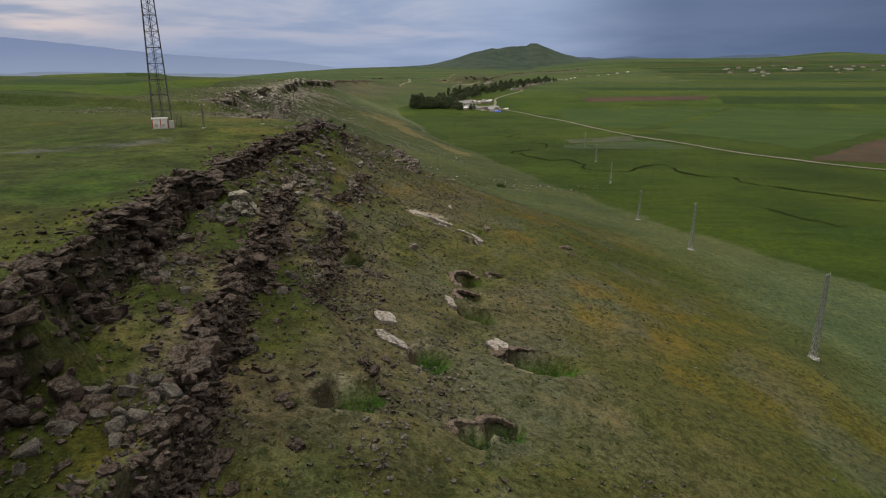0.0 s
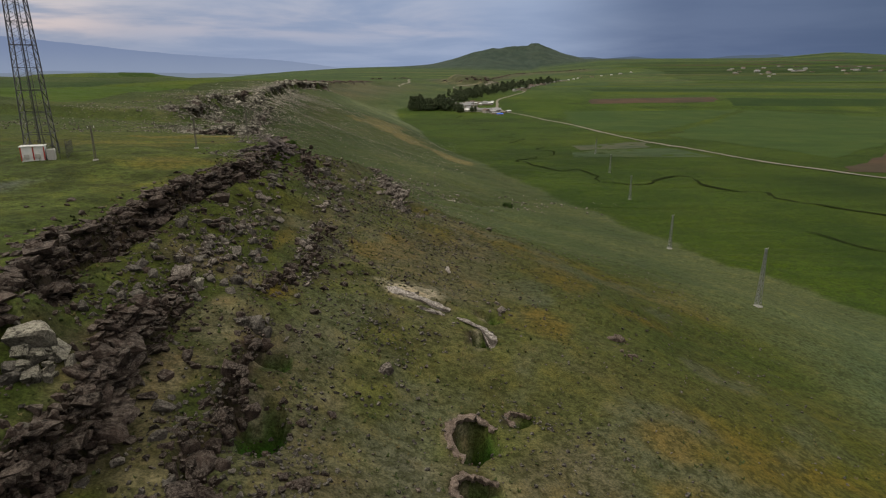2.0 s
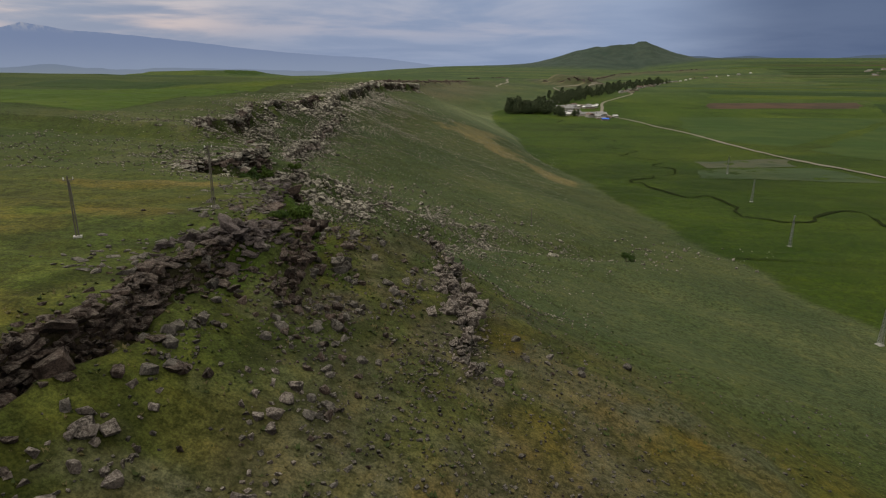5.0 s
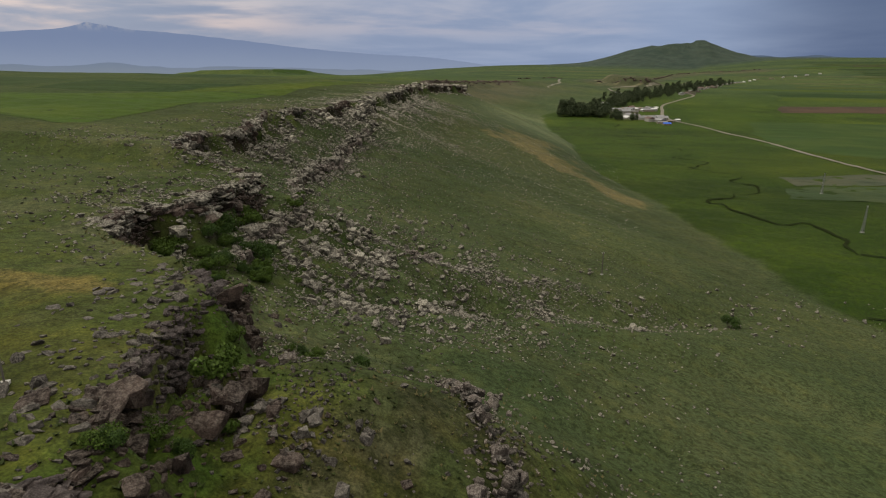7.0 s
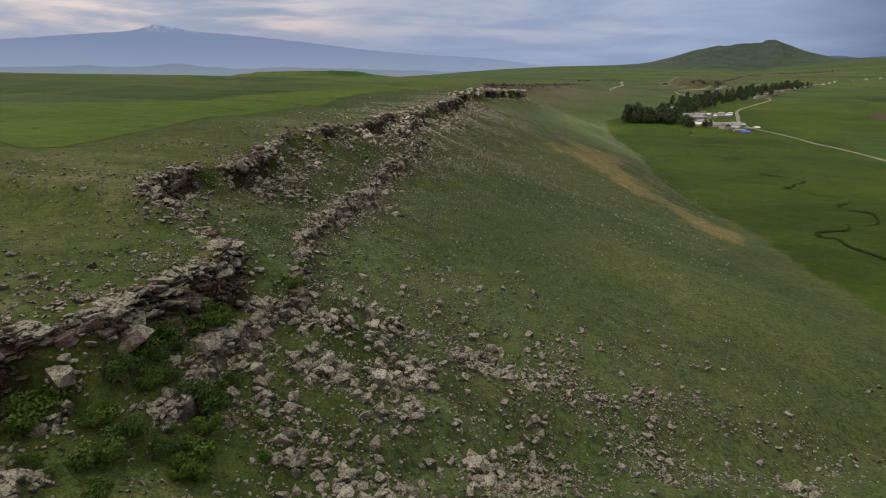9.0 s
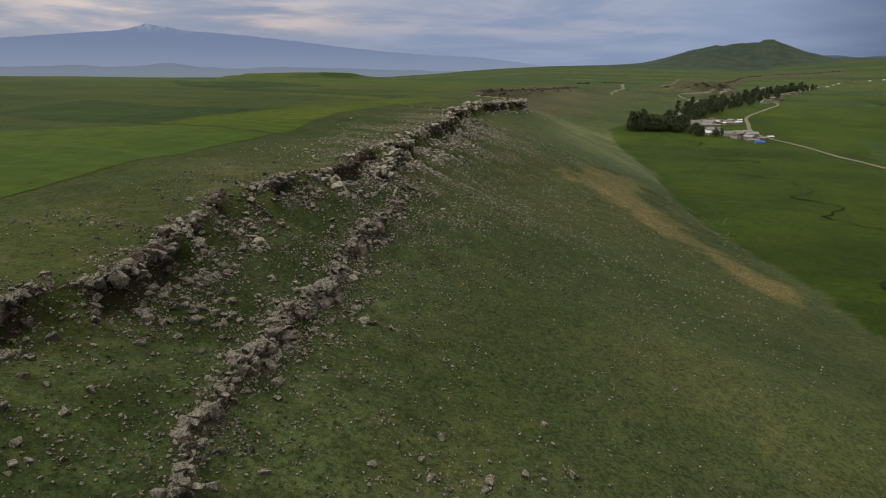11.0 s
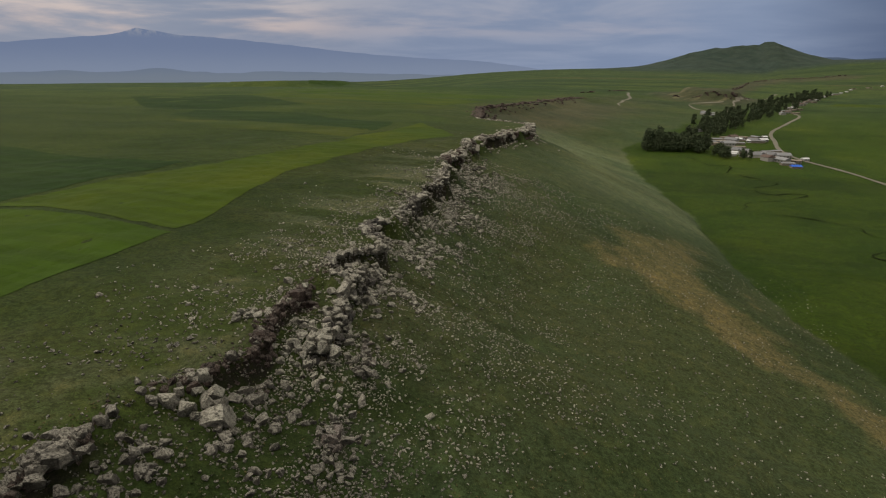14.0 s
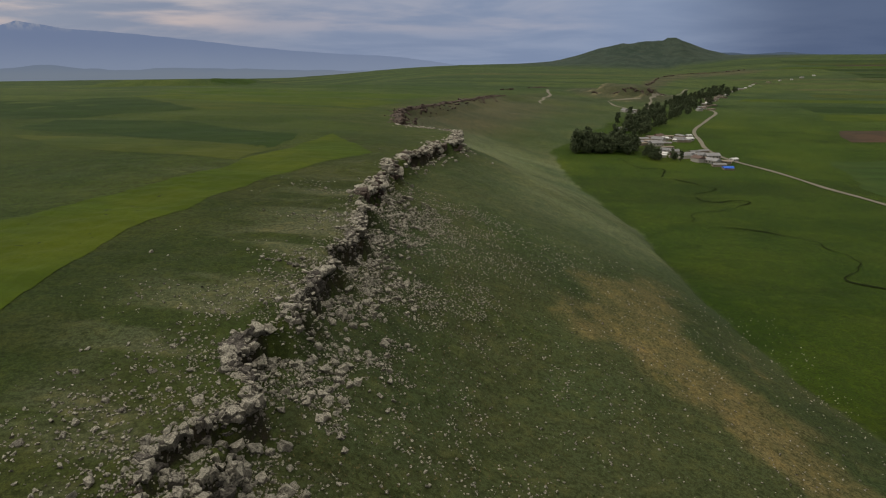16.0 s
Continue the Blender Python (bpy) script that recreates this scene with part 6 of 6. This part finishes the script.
def cabin(x, y, yaw):
    """Equipment cabin: white panel walls, red edge strips, flat roof, two vents."""
    root = new("equipment_cabin")
    w, d, h = 2.7, 1.8, 1.75
    bm = bmesh.new()
    box(bm, -w / 2, w / 2, -d / 2, d / 2, -0.4, h)
    part("wall", bm, WHITE_PAINT, root)
    bm = bmesh.new()
    box(bm, -w / 2 - 0.12, w / 2 + 0.12, -d / 2 - 0.12, d / 2 + 0.12, h, h + 0.12)
    part("roof", bm, WHITE_PAINT, root)
    for k in (-w / 2 - 0.04, 0.0, w / 2 - 0.1):
        bm = bmesh.new()
        box(bm, k, k + 0.14, -d / 2 - 0.05, -d / 2 - 0.003, 0, h)
        part("strip", bm, RED_PAINT, root, "red painted corner strip")
    for k in (-1.0, 0.25):
        bm = bmesh.new()
        box(bm, k, k + 0.6, -d / 2 - 0.25, -d / 2 - 0.004, 0.3, 0.8)
        part("air_conditioner", bm, CONCRETE, root, "grey air conditioner box")
    bm = bmesh.new()
    box(bm, w / 2 + 0.2, w / 2 + 1.1, -0.7, 0.5, -0.3, 1.3)
    part("cabinet", bm, CONCRETE, root, "grey outdoor cabinet beside the wall")
    root.matrix_basis = pose(x, y, float(ground_z(x, y)), 0, 0, yaw) @ Matrix.Diagonal((0.85, 0.85, 0.85, 1))
    return tagged(root, "small white equipment cabin with red edges beside the mast", "cabin")


cabin(-46.2, 101.0, 24)


def wood_pole(x, y, h):
    root = new("wooden_pole")
    bm = bmesh.new()
    strut(bm, (-0.10, 0, -0.6), (-0.04, 0, h), 0.05, 8)
    part("post", bm, WOOD, root)
    bm = bmesh.new()
    strut(bm, (0.10, 0, -0.6), (0.04, 0, h - 0.4), 0.05, 8)
    part("post", bm, WOOD, root)
    bm = bmesh.new()
    box(bm, -0.28, 0.28, -0.22, 0.22, -0.5, 0.14)
    part("footing", bm, CONCRETE, root, "pale concrete footing")
    bm = bmesh.new()
    strut(bm, (-0.35, 0, h - 0.3), (0.35, 0, h - 0.3), 0.04)
    part("crossarm", bm, WOOD, root)
    for k in (-0.3, 0.3):
        bm = bmesh.new()
        strut(bm, (k, 0, h - 0.27), (k, 0, h - 0.1), 0.035, 6)
        part("insulator", bm, WHITE_PAINT, root)
    root.matrix_basis = pose(x, y, float(ground_z(x, y)), 0, 0, 35)
    return tagged(root, "thin weathered wooden utility pole standing in grass", "utility pole", "wooden poles")


wood_pole(-38.8, 100.2, 3.9)
wood_pole(-34.6, 118.5, 4.6)
wood_pole(-31.7, 132.8, 6.0)
wood_pole(-2.2, 234.8, 4.8)


# ---- shrubs and trees ----
def leaf_cloud(rng, blobs, n, size):
    """Small leaf blades thrown round some clump centres, as arrays."""
    blobs = np.array(blobs)
    w = blobs[:, 3] ** 2
    k = rng.choice(len(blobs), n, p=w / w.sum())
    d = rng.normal(0, 1, (n, 3))
    d /= np.linalg.norm(d, axis=1)[:, None]
    c = blobs[k, :3] + d * (blobs[k, 3] * rng.uniform(0.45, 1.05, n) ** 0.6)[:, None] * np.array([1, 1, 0.9])
    a = rng.normal(0, 1, (n, 3))
    a /= np.linalg.norm(a, axis=1)[:, None]
    b = np.cross(a, d)
    b /= np.linalg.norm(b, axis=1)[:, None] + 1e-6
    s = size * rng.uniform(0.6, 1.4, n)[:, None]
    V = np.stack([c - a * s, c - b * s * 0.55, c + a * s, c + b * s * 0.55], 1).reshape(-1, 3)
    F = np.arange(4 * n).reshape(n, 4)
    return V, F


def shrub_kind(seed, r, h, n, leaf):
    rg = np.random.default_rng(seed)
    root = new("shrub")
    blobs = []
    for k in range(9):
        a, q = rg.uniform(0, 6.28), rg.uniform(0.2, 0.8)
        tip = (r * q * math.cos(a), r * q * math.sin(a), h * rg.uniform(0.45, 0.9))
        bm = bmesh.new()
        strut(bm, (0, 0, -0.2), tip, 0.03, 5)
        part("branch", bm, BARK, root)
        blobs.append((*tip, r * rg.uniform(0.3, 0.5)))
    V, F = leaf_cloud(rg, blobs, n, 0.085)
    ob = new("foliage", mesh_from("foliage", V, F, leaf))
    ob.parent = root
    return tagged(root, "leafy green shrub growing among the rocks", "shrub", "shrubs among the rocks")


def tree_kind(seed, h, r, n, slim):
    rg = np.random.default_rng(seed)
    root = new("tree")
    bm = bmesh.new()
    z, x, y, rad = -0.5, 0.0, 0.0, 0.3
    blobs = []
    for k in range(7):
        nz, nx_, ny_ = z + h / 7.5, x + rg.normal(0, 0.15), y + rg.normal(0, 0.15)
        strut(bm, (x, y, z), (nx_, ny_, nz), rad, 6)
        x, y, z, rad = nx_, ny_, nz, rad * 0.8
        if k >= 1:
            for j in range(3):
                a = rg.uniform(0, 6.28)
                q = r * (1 - abs(k / 7.0 - 0.42) * (0.9 if slim else 1.2)) * rg.uniform(0.4, 0.8)
                tip = (x + q * math.cos(a), y + q * math.sin(a), z + rg.uniform(0.2, 1.3))
                strut(bm, (x, y, z), tip, 0.06, 4)
                blobs.append((*tip, r * rg.uniform(0.36, 0.55)))
    part("trunk", bm, BARK, root)
    V, F = leaf_cloud(rg, blobs, n, 0.72)
    ob = new("crown", mesh_from("crown", V, F, LEAF_POPLAR))
    ob.parent = root
    return tagged(root, "dark green leafy tree in the village grove", "tree", "trees of the village")


def spot(ob, x, y, s=1.0, first=False, yaw=0.0, sink=0.0):
    m = pose(x, y, float(ground_z(x, y)) - sink, 0, 0, yaw) @ Matrix.Diagonal((s, s, s, 1))
    if first:
        ob.matrix_basis = m
        return ob
    return copy_thing(ob, m)


rg = np.random.default_rng(5)
shrubs = [shrub_kind(40, 1.1, 1.3, 1300, LEAF_LIGHT), shrub_kind(41, 1.4, 1.6, 1800, LEAF_BUSH), shrub_kind(42, 1.3, 1.1, 1500, LEAF_LIGHT)]
SHRUB_AT = [(-51.6, 200.3, 1.3), (-54.0, 171.5, 1.1), (-53.9, 185.5, 1.15), (-54.0, 188.2, 1.15), (-52.6, 180.0, 1.0), (-50.4, 176.0, 1.0), (-49.7, 178.0, 0.9), (-48.7, 172.4, 0.9), (-46.2, 171.7, 1.0), (-42.5, 172.8, 0.8), (-44.3, 177.0, 0.8),
            (-40.0, 165.5, 0.9), (-38.0, 155.5, 0.8), (-26.1, 140.3, 1.1), (-27.1, 136.5, 1.0), (-27.5, 134.0, 0.9), (-29.7, 144.0, 0.8), (-45.6, 179.5, 0.9), (-25.1, 134.0, 0.7), (-52.9, 205.0, 0.8), (22.0, 230.0, 1.2), (-24.5, 125.5, 0.7), (-33.5, 151.0, 0.8)]
SHRUB_AT += [(float(rg.uniform(-52, -40)), float(rg.uniform(166, 184)), float(rg.uniform(0.35, 0.7))) for k in range(24)]
SHRUB_AT += [(float(rg.uniform(-32, -22)), float(rg.uniform(126, 154)), float(rg.uniform(0.35, 0.65))) for k in range(14)]
SHRUB_AT = [(x, y, s) for x, y, s in SHRUB_AT if x > lerp(y, RIM, 1) + 0.8]
SHRUB_AT += [(-53.0, 187.0, 1.5), (-52.6, 189.4, 1.2), (-52.8, 182.2, 1.2), (-52.6, 172.0, 1.5), (-52.4, 169.6, 1.2), (-46.5, 178.7, 1.25), (-46.0, 169.2, 1.1), (-42.6, 174.1, 1.1), (-51.2, 180.3, 0.9)]
used = [False] * 3
for k, (x, y, s) in enumerate(SHRUB_AT):
    i = k % 3
    spot(shrubs[i], x, y, s, not used[i], float(rg.uniform(0, 360)), 0.1)
    used[i] = True

trees = [tree_kind(60, 13, 4.2, 640, False), tree_kind(61, 12, 4.6, 640, False), tree_kind(62, 14.5, 3.8, 640, True), tree_kind(63, 9, 4.2, 560, False)]
TREE_AT = []
for k in range(70):                      # the grove
    TREE_AT.append((rg.uniform(-42, 12), rg.uniform(806, 838), rg.uniform(0.85, 1.15)))
for k in range(14):
    TREE_AT.append((rg.uniform(14, 40), rg.uniform(775, 800), rg.uniform(0.5, 0.75)))
for k in range(190):                     # along the village street
    t = rg.random()
    x = np.interp(t, (0, 0.25, 0.5, 0.8, 1), (21, 49, 93, 180, 262))
    y = np.interp(t, (0, 0.25, 0.5, 0.8, 1), (905, 1005, 1115, 1340, 1560))
    TREE_AT.append((x + rg.normal(-4, 9 + 9 * t), y + rg.normal(8, 16), rg.uniform(0.55, 0.95)))
used = [False] * 4
for k, (x, y, s) in enumerate(TREE_AT):
    i = int(rg.integers(0, 4))
    spot(trees[i], float(x), float(y), float(s), not used[i], float(rg.uniform(0, 360)))
    used[i] = True


# ---- village ----
def house_kind(w, d, h, roof, wall, top, pitched=True, windows=3):
    root = new("house")
    bm = bmesh.new()
    box(bm, -w / 2, w / 2, -d / 2, d / 2, -1.5, h)
    part("wall", bm, wall, root)
    bm = bmesh.new()
    o = 0.45
    if pitched:
        p = [bm.verts.new(v) for v in ((-w / 2 - o, -d / 2 - o, h - 0.1), (w / 2 + o, -d / 2 - o, h - 0.1), (w / 2 + o, d / 2 + o, h - 0.1), (-w / 2 - o, d / 2 + o, h - 0.1), (-w / 2 - o, 0, h + roof), (w / 2 + o, 0, h + roof))]
        for f in ((0, 1, 5, 4), (2, 3, 4, 5), (0, 4, 3), (1, 2, 5), (3, 2, 1, 0)):
            bm.faces.new([p[i] for i in f])
    else:
        box(bm, -w / 2 - o, w / 2 + o, -d / 2 - o, d / 2 + o, h + 0.004, h + 0.35)
    part("roof", bm, top, root)
    for k in range(windows):
        x = -w / 2 + (k + 0.8) * w / (windows + 0.8)
        bm = bmesh.new()
        box(bm, x - 0.55, x + 0.55, -d / 2 - 0.06, -d / 2 - 0.004, 0.95, 2.2)
        frame_ob = part("window", bm, WOOD, root)
        bm = bmesh.new()
        box(bm, x - 0.45, x + 0.45, -d / 2 - 0.08, -d / 2 - 0.064, 1.05, 2.1)
        part("pane", bm, GLASS_DARK, frame_ob)
    bm = bmesh.new()
    box(bm, w / 2 - 1.3, w / 2 - 0.4, -d / 2 - 0.07, -d / 2 - 0.004, 0, 2.05)
    part("door", bm, WOOD, root)
    bm = bmesh.new()
    box(bm, w * 0.2, w * 0.2 + 0.5, 0.2, 0.7, h, h + roof + 0.9)
    part("chimney", bm, MUDWALL, root)
    return root


kinds = [
    (house_kind(12, 8, 3.0, 2.0, WHITEWASH, TIN), "whitewashed village house with a grey tin roof"),
    (house_kind(16, 7, 2.8, 1.2, MUDWALL, TIN), "long low stone barn with a tin roof"),
    (house_kind(9, 7, 3.2, 1.9, WHITEWASH, TIN_RED), "small white house with a rusty red roof"),
    (house_kind(14, 9, 2.6, 0.2, MUDWALL, MUDWALL, False, 2), "low flat-roofed earth and stone house"),
    (house_kind(8, 6, 2.7, 1.3, WHITEWASH, WHITE_PAINT), "small white house with a pale roof"),
]
HOUSE_AT = [(22, 876), (34, 888), (47, 893), (58, 888), (64, 880), (31, 852), (42, 862), (52, 874), (27, 866), (44, 880), (36, 872), (60, 898), (18, 860),
            (31, 809), (44, 797), (59, 790), (70, 778), (58, 823), (40, 818), (50, 806), (66, 800), (80, 790), (36, 798), (52, 782), (62, 812), (28, 820),
            (20, 930), (38, 1085), (44, 1112), (30, 1100),
            (125, 1130), (135, 1155), (142, 1180), (150, 1200), (160, 1212), (152, 1235), (166, 1262), (172, 1290), (184, 1305), (178, 1330), (196, 1345), (206, 1375), (214, 1400), (222, 1425), (234, 1440), (228, 1470), (246, 1490), (258, 1520),
            (270, 1545), (286, 1580), (300, 1600), (320, 1640), (345, 1700), (368, 1760), (392, 1828), (430, 1860), (470, 1910), (512, 1957), (560, 2030), (615, 2105)]
HOUSE_AT += [(x + float(rg.uniform(6, 10)) * (1 if k % 2 else -1), y + float(rg.normal(0, 7))) for k, (x, y) in enumerate(HOUSE_AT[:48]) if k % 3]
used = [False] * 5
for k, (x, y) in enumerate(HOUSE_AT):
    i = int(rg.integers(0, 5))
    ob = spot(kinds[i][0], x, y, float(rg.uniform(0.65, 1.0)), not used[i], float(rg.choice([20, 110, 200, -30])) + float(rg.normal(0, 8)))
    used[i] = True
    tagged(ob, kinds[i][1], "house", "houses of the village")
# far settlement on the right-hand plain
for k in range(44):
    x, y = rg.uniform(900, 1750), 0
    y = 2080 + 0.12 * (x - 900) + rg.normal(0, 110)
    i = int(rg.choice([0, 2, 4, 1, 3, 1]))
    ob = spot(kinds[i][0], float(x), float(y), float(rg.uniform(0.9, 1.7)), False, float(rg.uniform(0, 360)))
    tagged(ob, "distant pale house on the open plain", "house", "houses of the far settlement")
# blue tarpaulin shelter at the village edge
root = new("shelter")
bm = bmesh.new()
p = [bm.verts.new(v) for v in ((-6, -4, 1.8), (6, -4, 1.8), (6, 4, 1.8), (-6, 4, 1.8), (-6, 0, 3.4), (6, 0, 3.4))]
for f in ((0, 1, 5, 4), (2, 3, 4, 5), (0, 4, 3), (1, 2, 5), (3, 2, 1, 0)):
    bm.faces.new([p[i] for i in f])
part("tarpaulin", bm, TARP, root, "bright blue tarpaulin")
bm = bmesh.new()
box(bm, -5.6, 5.6, -3.6, 3.6, -1, 1.8)
part("wall", bm, MUDWALL, root)
root.matrix_basis = pose(66, 752, float(ground_z(66, 752)), 0, 0, 10) @ Matrix.Diagonal((0.62, 0.75, 0.75, 1))
tagged(root, "low shelter covered with a bright blue tarpaulin", "shelter")


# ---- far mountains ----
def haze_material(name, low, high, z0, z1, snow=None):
    """A far mountain that glows in the colour many kilometres of air would give it."""
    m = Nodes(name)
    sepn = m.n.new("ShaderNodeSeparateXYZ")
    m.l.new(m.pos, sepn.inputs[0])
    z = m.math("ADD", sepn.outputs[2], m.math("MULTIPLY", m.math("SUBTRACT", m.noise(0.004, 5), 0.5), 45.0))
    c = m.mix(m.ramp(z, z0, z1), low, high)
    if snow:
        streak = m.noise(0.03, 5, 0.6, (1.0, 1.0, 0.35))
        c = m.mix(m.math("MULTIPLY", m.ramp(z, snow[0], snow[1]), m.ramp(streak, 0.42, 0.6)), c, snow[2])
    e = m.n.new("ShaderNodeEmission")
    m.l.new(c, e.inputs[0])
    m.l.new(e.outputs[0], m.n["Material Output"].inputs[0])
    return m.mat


def far_range(name, az0, az1, dist, ridge, material, label, foot=-120.0, origin=(-30.0, 180.0)):
    """A ridge far away: ridge(azimuth in degrees) gives its elevation in degrees."""
    az = np.linspace(az0, az1, 160)
    top = np.tan(np.radians(ridge(az))) * dist + 62
    rows = []
    for f in (0.0, 0.35, 0.7, 1.0):
        d = dist - 500 * (1 - f)
        z = foot + (top - foot) * f ** 1.4 if f < 1 else top
        rows.append(np.stack([origin[0] + d * np.sin(np.radians(az)), origin[1] + d * np.cos(np.radians(az)), z + 0 * az], -1))
    V = np.concatenate(rows)
    n = len(az)
    i = np.arange(4 * n).reshape(4, n)
    q = np.stack([i[:-1, :-1], i[:-1, 1:], i[1:, 1:], i[1:, :-1]], -1).reshape(-1, 4)
    return tagged(new(name, mesh_from(name, V, q, material)), label, "mountain", kind="structure")


def volcano(az):
    a = az + 42.3
    e = 0.62 + 1.95 * np.exp(-np.abs(a / np.where(a > 0, 17.0, 14.0)) ** np.where(a > 0, 2.1, 1.5))
    e = e + 0.42 * np.exp(-np.abs(a / 1.5) ** 2.2) - 0.10 * np.exp(-((a - 0.35) / 0.4) ** 2) + 0.10 * np.exp(-((a + 0.5) / 0.3) ** 2)
    return e * step(az, -2, -16) - 0.6 * step(az, -16, -2) + 0.03 * vnoise(az * 1.7, az * 0, 5)


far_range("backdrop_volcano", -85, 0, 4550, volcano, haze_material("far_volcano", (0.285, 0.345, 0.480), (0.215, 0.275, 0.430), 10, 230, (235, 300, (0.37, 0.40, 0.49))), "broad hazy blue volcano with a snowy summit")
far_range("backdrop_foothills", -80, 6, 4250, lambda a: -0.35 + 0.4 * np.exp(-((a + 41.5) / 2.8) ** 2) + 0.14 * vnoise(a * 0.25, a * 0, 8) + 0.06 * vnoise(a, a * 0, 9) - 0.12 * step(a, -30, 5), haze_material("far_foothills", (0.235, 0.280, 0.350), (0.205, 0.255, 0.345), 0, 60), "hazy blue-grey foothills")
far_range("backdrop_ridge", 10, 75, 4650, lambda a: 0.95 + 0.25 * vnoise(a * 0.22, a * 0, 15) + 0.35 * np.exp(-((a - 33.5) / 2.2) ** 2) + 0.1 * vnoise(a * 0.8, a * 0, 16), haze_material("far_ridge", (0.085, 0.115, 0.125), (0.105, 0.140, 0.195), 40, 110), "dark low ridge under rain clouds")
